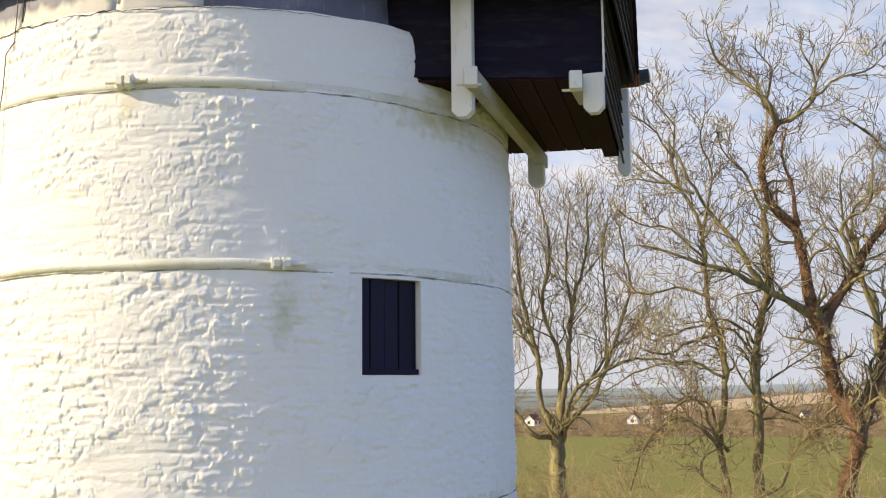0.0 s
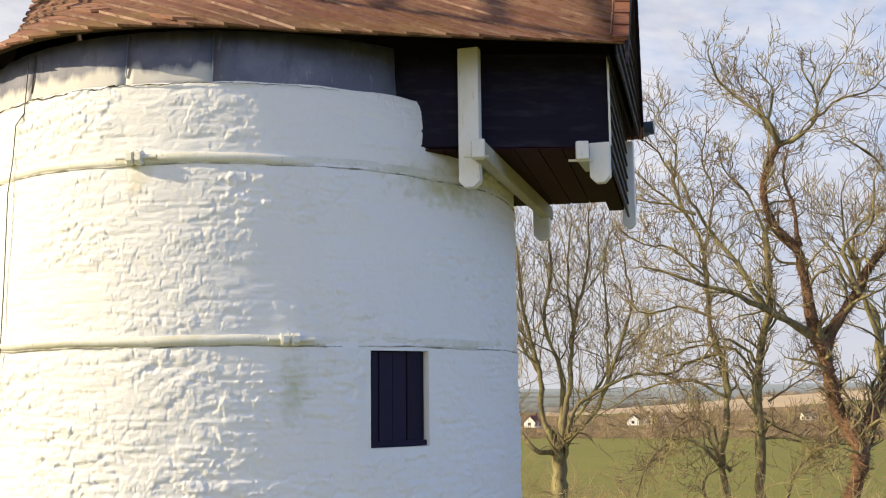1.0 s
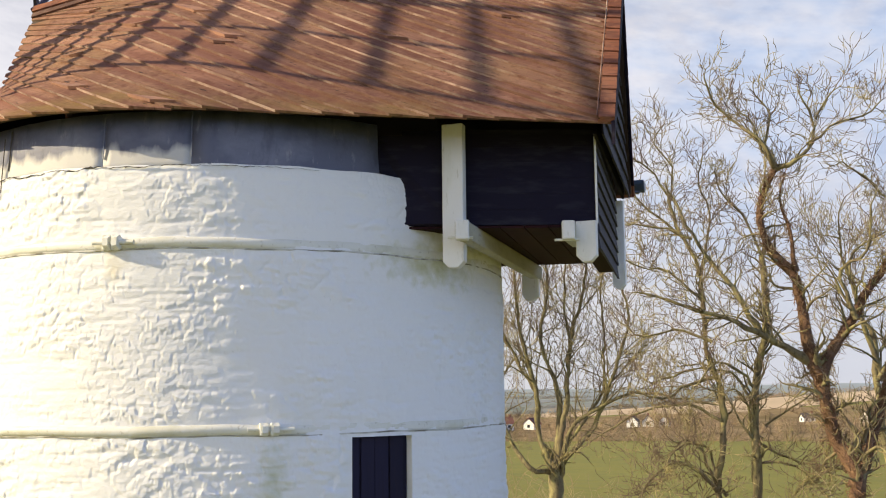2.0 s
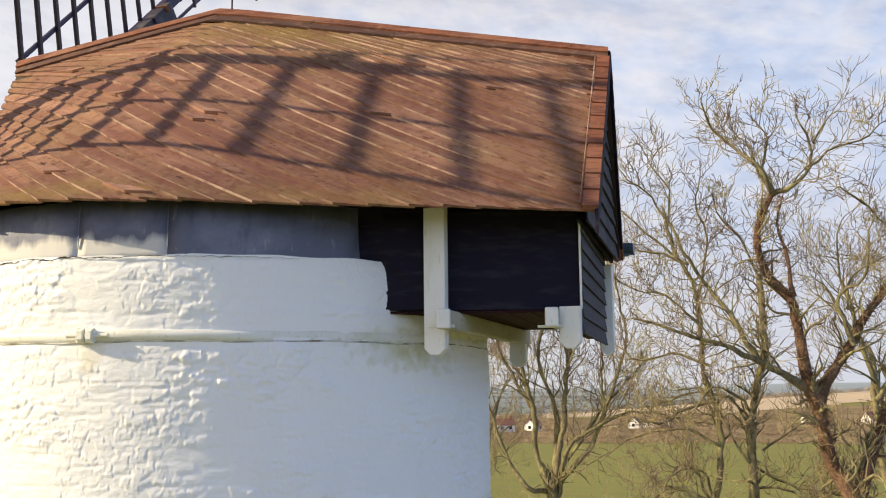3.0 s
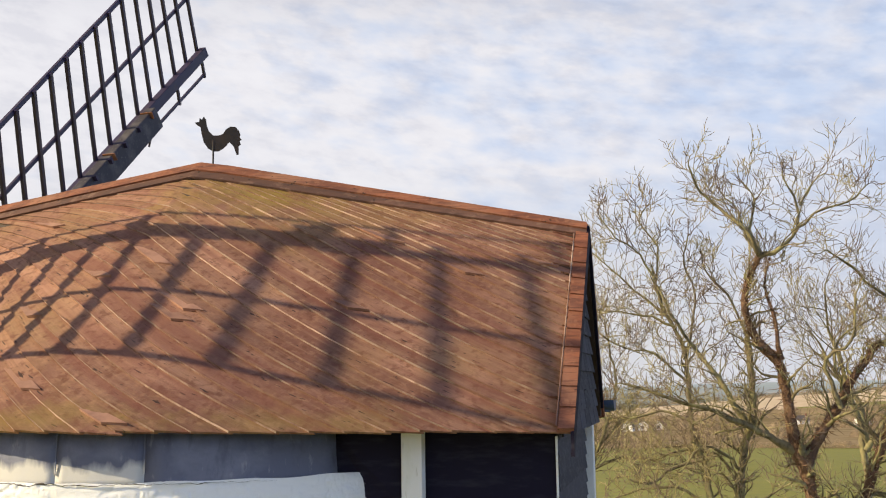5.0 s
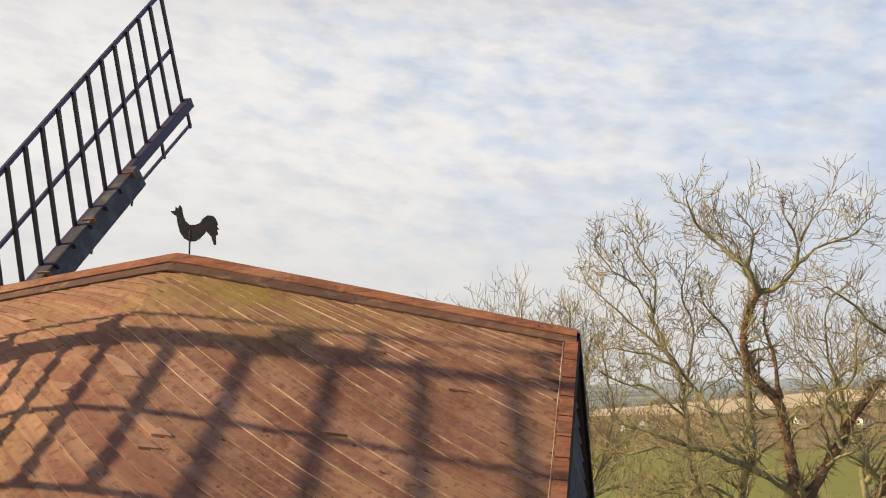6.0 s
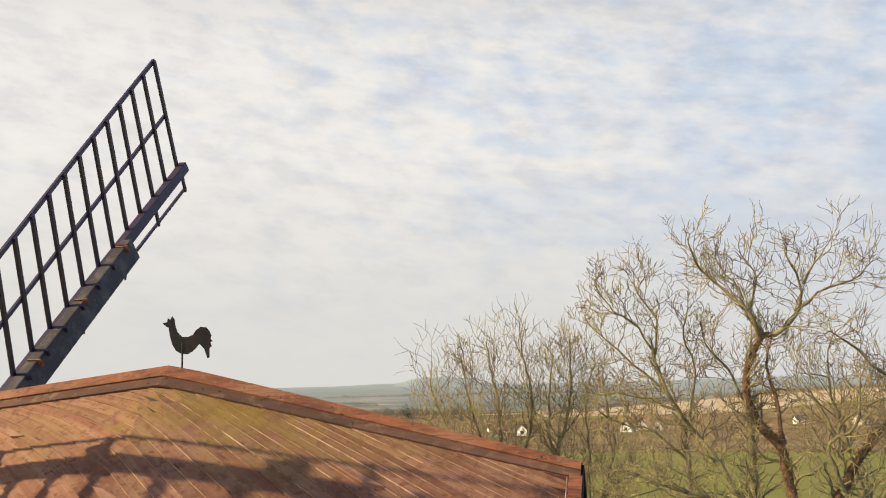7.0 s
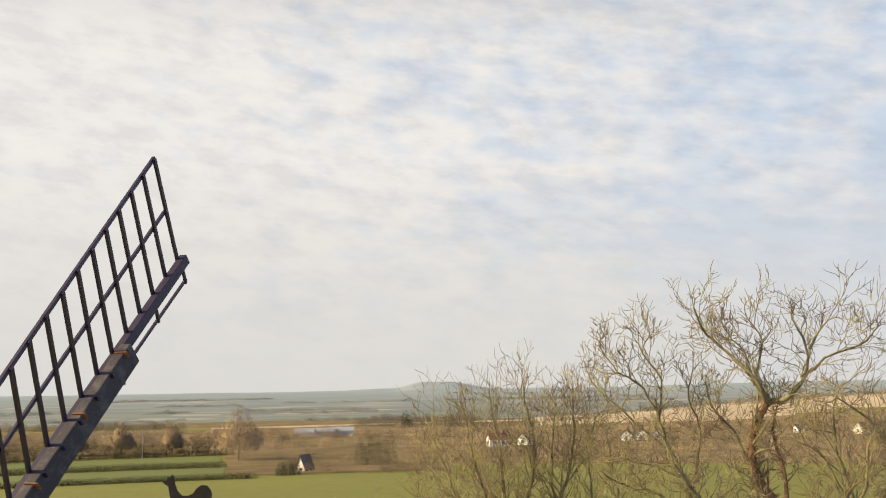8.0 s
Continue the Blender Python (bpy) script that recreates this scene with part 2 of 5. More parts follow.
M_ROOF = material("red_cedar_roof_board", (0.31, 0.166, 0.112), 0.82, obj_random=0.24, spec=0.25,
                  grains=[((0.9, 0.9, 0.9), 6, 0.47, 0.60, (0.150, 0.064, 0.046), 0.75), ((0.7, 0.7, 0.7), 5, 0.52, 0.64, (0.27, 0.18, 0.06), 0.35), ((13, 13, 13), 6, 0.50, 0.64, (0.33, 0.18, 0.11), 0.55), ((10, 10, 10), 6, 0.52, 0.64, (0.13, 0.050, 0.030), 0.7)],
                  along=[((0.7, 9, 1), 5, 0.46, 0.62, (0.19, 0.08, 0.05), 0.4), ((1.6, 14, 1), 4, 0.52, 0.66, (0.36, 0.21, 0.13), 0.35), ((5, 30, 1), 4, 0.54, 0.66, (0.14, 0.06, 0.04), 0.3),
                         ((8, 16, 1), 2, 0.66, 0.70, (0.035, 0.020, 0.018), 0.9), ((0.35, 2.2, 1), 3, 0.50, 0.62, (0.185, 0.07, 0.05), 0.6)],
                  bump=[((16, 60, 16), 0.5, 0.008), (s3(7), 0.3, 0.02), (s3(45), 0.4, 0.008)])
# pale edge wood: bleaching, with sun on the raised edges put into the colour
M_EDGE = material("pale_sunlit_board_edge", (0.40, 0.295, 0.24), 0.8, obj_random=0.35, grains=[(s3(1.3), 5, 0.42, 0.58, (0.18, 0.09, 0.06), 0.95), (s3(9), 4, 0.5, 0.66, (0.14, 0.065, 0.045), 0.7)])
stain(M_ROOF, (-2.1, 11.8, 10.80), (1.9, 1.0, 0.55), (0.30, 0.235, 0.03), 0.55, 4.0)
stain(M_ROOF, (-0.8, 11.2, 10.4), (1.6, 0.7, 0.40), (0.27, 0.20, 0.05), 0.25, 4.0)
stain(M_ROOF, (-3.6, 8.6, 8.25), (1.6, 0.5, 0.20), (0.25, 0.20, 0.04), 0.45, 5.0)
stain(M_ROOF, (-1.4, 8.7, 8.20), (1.5, 0.4, 0.16), (0.25, 0.20, 0.04), 0.3, 5.0)
M_PATCH = material("repair_board", (0.32, 0.172, 0.115), 0.8, obj_random=0.25, grains=[(s3(5), 5, 0.45, 0.7, (0.16, 0.075, 0.06), 0.7)], bump=[(s3(50), 0.2, 0.004)])
M_DECK = material("dark_roof_deck", (0.05, 0.03, 0.022), 0.8)

# ---- builders ----


def obj(name, bm, mat, parent=None, label="", smooth=False):
    me = bpy.data.meshes.new(name)
    bm.normal_update()
    bm.to_mesh(me)
    bm.free()
    if smooth:
        me.polygons.foreach_set("use_smooth", [True] * len(me.polygons))
    me.materials.append(mat)
    ob = new(name, me)
    if parent is not None:
        ob.parent = parent
        ob.matrix_parent_inverse = parent.matrix_world.inverted()
    if label:
        ob["label"] = label
    return ob


def part(name, bm, mat, parent, label="", smooth=False):
    return obj(name, bm, mat, parent, label, smooth)


def raw(name, verts, faces, mat, parent=None, label="", smooth=False):
    me = bpy.data.meshes.new(name)
    me.from_pydata([tuple(v) for v in verts], [], [tuple(f) for f in faces])
    me.update()
    if smooth:
        me.polygons.foreach_set("use_smooth", [True] * len(me.polygons))
    me.materials.append(mat)
    ob = new(name, me)
    if parent is not None:
        ob.parent = parent
        ob.matrix_parent_inverse = parent.matrix_world.inverted()
    if label:
        ob["label"] = label
    return ob


def empty(name, at):
    ob = new(name)
    ob.location = at
    ob.empty_display_size = 0.2
    ob.matrix_world = Matrix.Translation(at)
    return ob


def box_bm(m, size, bevel=0.0, bm=None):
    """A box of that size round the pose m."""
    bm = bm or bmesh.new()
    made = bmesh.ops.create_cube(bm, size=1.0, matrix=m @ Matrix.Diagonal((*size, 1)))
    if bevel:
        es = list({e for v in made["verts"] for e in v.link_edges})
        bmesh.ops.bevel(bm, geom=es, offset=bevel, segments=2, profile=0.5, affect="EDGES")
    return bm


def beam_bm(a, b, w, h, up=(0, 0, 1), bevel=0.008, bm=None):
    """A squared timber from a to b, w wide and h deep (along up)."""
    a, b = Vector(a), Vector(b)
    x = (b - a).normalized()
    y = Vector(up).cross(x).normalized()
    z = x.cross(y)
    m = Matrix((x, y, z)).transposed().to_4x4()
    m.translation = (a + b) / 2
    return box_bm(m, ((b - a).length, w, h), bevel, bm)


def rod_bm(a, b, r, n=10, bm=None):
    bm = bm or bmesh.new()
    a, b = Vector(a), Vector(b)
    m = (b - a).to_track_quat("Z", "Y").to_matrix().to_4x4()
    m.translation = (a + b) / 2
    bmesh.ops.create_cone(bm, cap_ends=True, segments=n, radius1=r, radius2=r, depth=(b - a).length, matrix=m)
    return bm


def prism_bm(poly, back):
    """A closed prism from a polygon of points and the vector to its back."""
    bm = bmesh.new()
    f = [bm.verts.new(p) for p in poly]
    k = [bm.verts.new(Vector(p) + Vector(back)) for p in poly]
    bm.faces.new(f)
    bm.faces.new(k[::-1])
    for i in range(len(f)):
        j = (i + 1) % len(f)
        bm.faces.new((f[j], f[i], k[i], k[j]))
    bmesh.ops.recalc_face_normals(bm, faces=bm.faces)
    return bm


def hash01(i, j=0, k=0):
    v = math.sin(i * 127.1 + j * 311.7 + k * 74.7) * 43758.5453
    return v - math.floor(v)


# ---- the tower ----
AX, AY = -2.79, 11.5
R7 = 2.86


def tower_r(z):
    return R7 + 0.006 * (7.0 - z)


def on_tower(deg, z, out=0.0):
    a, r = radians(deg), tower_r(z) + out
    return Vector((AX + r * math.cos(a), AY + r * math.sin(a), z))


WIN = (-56.3, -44.2, 4.615, 5.445)
WALL_TOP = 7.735
tower = tagged(empty("windmill", (AX, AY, 0.0)), "white-painted round stone windmill with red-brown boarded cap and black tail box", "windmill")


def build_wall():
    """Rubble under many coats of limewash: rounded stones in uneven courses, softer towards the shaded side."""
    a0, a1 = -205.0, 30.0
    na, nz = 1150, 360
    z0, z1 = -0.8, WALL_TOP
    zs = np.concatenate([np.linspace(z0, 2.8, 26)[:-1], np.linspace(2.8, z1, nz - 25)])
    an = np.concatenate([np.linspace(a0, -134, 110)[:-1], np.linspace(-134, -18, na - 170)[:-1], np.linspace(-18, a1, 62)])
    A, Z = np.meshgrid(an, zs)
    U = np.radians(A) * R7
    disp = np.zeros_like(A)

    def lattice(su, sz, seed):
        """Smooth random heights on a lattice su by sz metres, 0 to 1."""
        g = np.random.default_rng(seed)
        cu, cz = (U - U.min()) / su, (Z - z0) / sz
        tab = g.random((int(cz.max()) + 3, int(cu.max()) + 3))
        iu, iz = cu.astype(int), cz.astype(int)
        fu, fz = cu - iu, cz - iz
        fu, fz = fu * fu * (3 - 2 * fu), fz * fz * (3 - 2 * fz)
        a = tab[iz, iu] * (1 - fu) + tab[iz, iu + 1] * fu
        b = tab[iz + 1, iu] * (1 - fu) + tab[iz + 1, iu + 1] * fu
        return a * (1 - fz) + b * fz

    def step(x, lo, hi):
        t = np.clip((x - lo) / (hi - lo), 0, 1)
        return t * t * (3 - 2 * t)
    def rubble(su, sz, seed, slack):
        """Rounded stones su by sz metres in wavering courses: how far each point lies in from its stone's edge, and a number a stone."""
        g = np.random.default_rng(seed)
        wav = 0.035 * np.sin(U * 1.7 + seed) + 0.02 * np.sin(U * 4.3 + 2)
        wav = wav + 0.030 * (lattice(0.11, 0.06, 50 + seed) - 0.5) + 0.016 * (lattice(0.04, 0.03, 52 + seed) - 0.5)
        cu, cz = (U - U.min() + 0.05 * lattice(0.06, 0.04, 54 + seed)) / su + 2, (Z - z0 + wav) / sz + 2
        shape = (int(cz.max()) + 5, int(cu.max()) + 5)
        ju, jz, tone = 0.5 + slack * (g.random(shape) - 0.5), 0.5 + 0.35 * (g.random(shape) - 0.5), g.random(shape)
        iu, iz = cu.astype(int), cz.astype(int)
        f1, f2, own = np.full(A.shape, 9.0), np.full(A.shape, 9.0), np.zeros(A.shape)
        for dz in (-1, 0, 1):
            for du in (-1, 0, 1):
                kz, ku = iz + dz, iu + du
                d = np.hypot(ku + ju[kz, ku] + 0.5 * (kz % 2) - cu, (kz + jz[kz, ku] - cz) * 1.25)
                near = d < f1
                f2 = np.where(near, f1, np.minimum(f2, d))
                own = np.where(near, tone[kz, ku], own)
                f1 = np.where(near, d, f1)
        return f2 - f1, own
    # flat-faced stones with ragged edges, half lost under thick limewash, some broken and hollow
    bare = step(lattice(0.7, 0.42, 31), 0.30, 0.66)
    low = step(-Z, -6.1, -5.2)
    e1, t1 = rubble(0.27, 0.098, 1, 0.9)
    e2, t2 = rubble(0.13, 0.055, 2, 0.9)
    disp += 0.013 * t1 * step(e1, 0.02, 0.20) * (0.35 + 0.65 * bare)
    disp += 0.0075 * t2 * step(e2, 0.02, 0.22) * step(lattice(0.45, 0.22, 32), 0.42, 0.66)
    disp -= 0.011 * step(t2, 0.88, 0.95) * step(e2, 0.0, 0.3) * (0.25 + 0.75 * bare)
    disp += 0.007 * step(lattice(0.075, 0.032, 3), 0.47, 0.64) * bare
    disp += 0.0035 * lattice(0.040, 0.022, 4) * (0.2 + 0.8 * bare)
    disp += 0.012 * (lattice(0.9, 0.5, 6) - 0.5) + 0.007 * (lattice(0.34, 0.16, 8) - 0.5)
    disp -= 0.006 * step(lattice(0.24, 0.026, 10), 0.72, 0.86)
    # level courses show through lower down
    wav = Z + 0.02 * np.sin(U * 1.9) + 0.012 * np.sin(U * 4.7 + 1)
    disp -= 0.007 * np.exp(-(((np.mod(wav, 0.135) - 0.067) / 0.011) ** 2)) * step(lattice(0.5, 0.135, 7), 0.35, 0.6) * (0.4 + 0.6 * low)
    rough = np.clip((-58 - A) / 16, 0.0, 1.0)
    disp *= 1.35 - 0.35 * rough
    # a smooth rendered strip above each band
    for zb in (3.46, 5.49, 7.03):
        disp *= 1 - 0.85 * np.exp(-(((Z - zb - 0.045) / 0.07) ** 2))
    # plain near the opening
    near = np.clip(1 - np.maximum(np.maximum(WIN[0] - A, A - WIN[1]) / 2.5, np.maximum(WIN[2] - Z, Z - WIN[3]) / 0.1), 0, 1)
    disp *= 1 - 0.75 * near
    rr = R7 + 0.006 * (7.0 - Z) + disp
    # the broken upper lip leans in
    lip = np.clip((Z - 7.55) / 0.18, 0, 1)
    rr -= 0.012 * lip ** 2
    zz = Z.copy()
    zz[-1] += 0.008 * np.sin(U[-1] * 3.1) * np.sin(U[-1] * 1.3 + 1) + 0.005 * np.sin(U[-1] * 9)
    ra = np.radians(A)
    verts = np.stack([AX + rr * np.cos(ra), AY + rr * np.sin(ra), zz], -1).reshape(-1, 3)
    ac, zc = (an[:-1] + an[1:]) / 2, (zs[:-1] + zs[1:]) / 2
    CA, CZ = np.meshgrid(ac, zc)
    inside = (CA > WIN[0]) & (CA < WIN[1]) & (CZ > WIN[2]) & (CZ < WIN[3])
    idx = np.arange(len(zs) * na).reshape(len(zs), na)
    q = np.stack([idx[:-1, :-1], idx[:-1, 1:], idx[1:, 1:], idx[1:, :-1]], -1)[~inside]
    me = bpy.data.meshes.new("wall")
    faces = q.reshape(-1, 4)
    me.vertices.add(len(verts))
    me.vertices.foreach_set("co", verts.ravel())
    me.loops.add(faces.size)
    me.loops.foreach_set("vertex_index", faces.ravel())
    me.polygons.add(len(faces))
    me.polygons.foreach_set("loop_start", np.arange(0, faces.size, 4))
    me.polygons.foreach_set("loop_total", np.full(len(faces), 4))
    me.polygons.foreach_set("use_smooth", np.ones(len(faces), bool))
    me.update(calc_edges=True)
    me.validate()
    me.materials.append(M_WHITE)
    ob = new("wall", me)
    ob.parent = tower
    ob.matrix_parent_inverse = tower.matrix_world.inverted()
    # the far side and the inner face close the ring
    vs, fs = [], []
    n = 40
    for i in range(n + 1):
        a = a1 + (a0 + 360 - a1) * i / n
        for z, o in ((-0.8, 0.0), (WALL_TOP, 0.0), (WALL_TOP, -0.5), (-0.8, -0.5)):
            vs.append(on_tower(a, z, o))
    for i in range(n):
        for k in range(3):
            b = i * 4 + k
            fs.append((b, b + 4, b + 5, b + 1))
    raw("wall_back", vs, fs, M_WHITE, tower)
    vs, fs = [], []
    for i in range(61):
        a = a0 + (a1 - a0) * i / 60
        vs += [on_tower(a, WALL_TOP + 0.0, -0.045), on_tower(a, WALL_TOP, -0.5), on_tower(a, -0.8, -0.5)]
    for i in range(60):
        b = i * 3
        fs += [(b, b + 3, b + 4, b + 1), (b + 1, b + 4, b + 5, b + 2)]
    raw("wall_core", vs, fs, M_WHITE, tower)


build_wall()


def build_window():
    """The opening: plain reveals, three shutter boards set back, a sill edge."""
    a0, a1, z0, z1 = WIN
    depth = 0.13
    bm = bmesh.new()
    k = 6
    rows = []
    ring = [(a0 + (a1 - a0) * i / k, z0) for i in range(k)] + [(a1, z0 + (z1 - z0) * i / k) for i in range(k)]
    ring += [(a1 + (a0 - a1) * i / k, z1) for i in range(k)] + [(a0, z1 + (z0 - z1) * i / k) for i in range(k)]
    for o in (0.012, -0.06, -depth - 0.06):
        rows.append([bm.verts.new(on_tower(a, z, o)) for a, z in ring])
    for r0, r1 in zip(rows, rows[1:]):
        for i in range(len(ring)):
            j = (i + 1) % len(ring)
            bm.faces.new((r0[i], r0[j], r1[j], r1[i]))
    win = part("window", bm, M_WHITE, tower, "small window opening closed by navy-black boarded shutter")
    pl, pr = on_tower(a0, z0, -depth + 0.07), on_tower(a1, z0, -depth + 0.075)
    ax = (pr - pl)
    width = ax.length
    ax.normalize()
    nrm = Vector((ax.y, -ax.x, 0))
    rot = Matrix((ax, -nrm, Vector((0, 0, 1)))).transposed().to_4x4()
    h = z1 - z0
    for i, (f0, f1, o) in enumerate(((0.0, 0.17, 0.0), (0.175, 0.41, 0.012), (0.415, 0.66, 0.0), (0.665, 0.90, 0.01), (0.90, 1.0, -0.02))):
        m = Matrix.Translation(pl + ax * width * (f0 + f1) / 2 + nrm * o + Vector((0, 0, h / 2))) @ rot
        part("shutter_board", box_bm(m, (width * (f1 - f0) - 0.006, 0.03, h - 0.01), 0.004), M_SHUTTER, win)
    m = Matrix.Translation((pl + pr) / 2 + nrm * 0.02 + Vector((0, 0, 0.03))) @ rot
    part("bottom_rail", box_bm(m, (width, 0.035, 0.045), 0.005), M_SHUTTER, win)
    m = Matrix.Translation((pl + pr) / 2 - nrm * 0.03 + Vector((0, 0, h / 2))) @ rot
    part("backing", box_bm(m, (width + 0.1, 0.012, h + 0.06)), M_SHUTTER, win)


build_window()


def band_ring(z, fat, a0=-205, a1=30, proud=0.036, high=0.095):
    """A half-round iron hoop round the tower."""
    prof = [(-0.012, 0.0), (0.012, 0.002), (proud * 0.9, high * 0.30), (proud, high * 0.55), (proud * 0.75, high * 0.85), (-0.012, high)]
    n = 180
    vs, fs = [], []
    for i in range(n + 1):
        a = a0 + (a1 - a0) * i / n
        wob = 0.005 * math.sin(a * 0.21 + z) + 0.002 * math.sin(a * 0.63)
        swell = max(0.10, min(1.0, 1.0 - (a + fat[1]) / 9 if a > -fat[1] else 1.0 if a > -fat[0] else 0.38))
        for o, dz in prof:
            vs.append(on_tower(a, z + dz + wob, o * (swell if o > 0 else 1)))
    k = len(prof)
    for i in range(n):
        for j in range(k - 1):
            b = i * k + j
            fs.append((b, b + k, b + k + 1, b + 1))
    ring = raw("iron_band", vs, fs, M_BAND, tower, "white-painted iron hoop round the tower", smooth=True)
    # thin dark strip painted in as the hoop's shadow gap
    vs, fs = [], []
    for i in range(n + 1):
        a = a0 + (a1 - a0) * i / n
        wob = 0.005 * math.sin(a * 0.21 + z) + 0.002 * math.sin(a * 0.63)
        for o, dz in ((0.0, -0.010), (0.013, -0.007), (0.013, 0.003), (0.0, 0.006)):
            vs.append(on_tower(a, z + dz + wob, o))
    for i in range(n):
        for j in range(3):
            b = i * 4 + j
            fs.append((b, b + 4, b + 5, b + 1))
    raw("joint", vs, fs, M_GAP_SHADE, ring, "dark strip painted as the shadow gap under the hoop")
    return ring


def coupling(band, deg, z, spread, big):
    """Two nuts on a tie bolt where the ends of a hoop meet."""
    d = Vector((-math.sin(radians(deg)), math.cos(radians(deg)), 0))
    out = Vector((math.cos(radians(deg)), math.sin(radians(deg)), 0))
    c = on_tower(deg, z, 0.055)
    part("tie_bolt", rod_bm(c - d * 0.14, c + d * (spread + 0.15), 0.017, 10), M_BAND, band, smooth=False)
    for f in (0.0, spread):
        p = c + d * f
        part("nut", rod_bm(p - d * 0.024, p + d * 0.024, 0.046 * big, 6), M_BAND, band)
        part("lug", box_bm(Matrix.Translation(p - out * 0.02 - d * 0.03) @ Matrix.Rotation(radians(deg), 4, "Z"), (0.09, 0.03, 0.09 * big), 0.01), M_BAND, band)


for zb in (3.46, 5.48, 7.02):
    hoop = band_ring(zb, (97, 74) if zb > 6 else (210, 71))
    if zb > 5 and zb < 6:
        coupling(hoop, -71.2, zb + 0.05, 0.09, 1.15)
    if zb > 6:
        coupling(hoop, -97.2, zb + 0.05, 0.08, 1.4)

# ---- the cap: s runs along the ridge from its tail end, d towards the near side ----
RIDGE_END = Vector((1.404, 11.138, 0))
RU, RN = Vector((-0.9687, 0.2483, 0)), Vector((-0.2483, -0.9687, 0))
RIDGE_LEN, PEAK_S, TAIL_Z, PEAK_Z, FRONT_Z, EAVE_Z = 7.67, 4.66, 10.15, 11.19, 10.86, 8.13
EAVE_R = 3.05


def eave_z(x, y):
    """The eave sags a little towards the tail."""
    return EAVE_Z + 0.020 * (to_sd(x, y)[0] - 1.2)



def cap_at(s, d, z):
    p = RIDGE_END + RU * s + RN * d
    return Vector((p.x, p.y, z))


def to_sd(x, y):
    p = Vector((x, y, 0)) - RIDGE_END
    return p.dot(RU), p.dot(RN)


def ridge_pt(r):
    s = -0.02 + (RIDGE_LEN + 0.02) * r
    z = TAIL_Z + (PEAK_Z - TAIL_Z) * s / PEAK_S if s < PEAK_S else PEAK_Z + (FRONT_Z - PEAK_Z) * (s - PEAK_S) / (RIDGE_LEN - PEAK_S)
    return cap_at(s, 0, z)


def eave_line(side):
    """Points of the eave in plan, tail to front: straight along the tail, then round the tower."""
    pts = []
    if side > 0:
        t0, a_from, a_to = (1.055, 9.04), -72.0, -172.0
    else:
        t0, a_from, a_to = (1.64, 12.56), 42.0, 150.0
    c0 = (AX + EAVE_R * math.cos(radians(a_from)), AY + EAVE_R * math.sin(radians(a_from)))
    for i in range(24):
        f = i / 24
        x, y = t0[0] + (c0[0] - t0[0]) * f, t0[1] + (c0[1] - t0[1]) * f
        pts.append(Vector((x, y, eave_z(x, y))))
    for i in range(49):
        a = radians(a_from + (a_to - a_from) * i / 48)
        x, y = AX + EAVE_R * math.cos(a), AY + EAVE_R * math.sin(a)
        pts.append(Vector((x, y, eave_z(x, y))))
    return pts


def arc_sampler(pts):
    acc = [0.0]
    for a, b in zip(pts, pts[1:]):
        acc.append(acc[-1] + (b - a).length)

    def at(f):
        want = max(0.0, min(1.0, f)) * acc[-1]
        for i in range(len(pts) - 1):
            if acc[i + 1] >= want:
                k = (want - acc[i]) / (acc[i + 1] - acc[i])
                return pts[i].lerp(pts[i + 1], k)
        return pts[-1].copy()
    return at


eave_at = {1: arc_sampler(eave_line(1)), -1: arc_sampler(eave_line(-1))}


def roof_pt(side, r, q, lift=0.0):
    a, b = ridge_pt(r), eave_at[side](r)
    p = a.lerp(b, q)
    p.z -= 0.16 * q * (1 - q) * max(0.0, min(1.0, (r - 0.25) * 2))
    if lift:
        e = 0.01
        r0 = min(max(r, e), 1 - e)
        du = ridge_pt(r0 + e).lerp(eave_at[side](r0 + e), q) - ridge_pt(r0 - e).lerp(eave_at[side](r0 - e), q)
        n = du.cross(b - a).normalized()
        if n.z < 0:
            n = -n
        p += n * lift
    return p


cap = tower

for side in (1, -1):
    nr, nq = 60, 10
    vs, fs = [], []
    for i in range(nr + 1):
        for j in range(nq + 1):
            vs.append(roof_pt(side, i / nr, j / nq * 0.985, -0.03))
    for i in range(nr):
        for j in range(nq):
            b = i * (nq + 1) + j
            fs.append((b, b + 1, b + nq + 2, b + nq + 1))
    deck = raw("roof" if side > 0 else "roof_back", vs, fs, M_DECK, cap, "red-brown boarded roof slope of the cap")
    sol = deck.modifiers.new("thick", "SOLIDIFY")
    sol.thickness, sol.offset = 0.05, 0.0
    if side > 0:
        roof_near = deck
    else:
        roof_far = deck

BOARD = 0.036


def slant(q, a=0.0):
    """How far the board that starts at a has run towards the tail at q; flatter near the ridge, less so towards the front."""
    front = max(0.0, min(1.0, (a - 0.75) / 0.6))
    k = 0.235 * (1 - 0.75 * front)
    return (0.70 + 0.13 * front) * q + k * (1 - math.exp(-q / 0.147))


def unslant(v, a):
    lo, hi = 0.0, 1.1
    for _ in range(24):
        mid = (lo + hi) / 2
        lo, hi = (mid, hi) if slant(mid, a) < v else (lo, mid)
    return lo


SHIFT = slant(1.0)


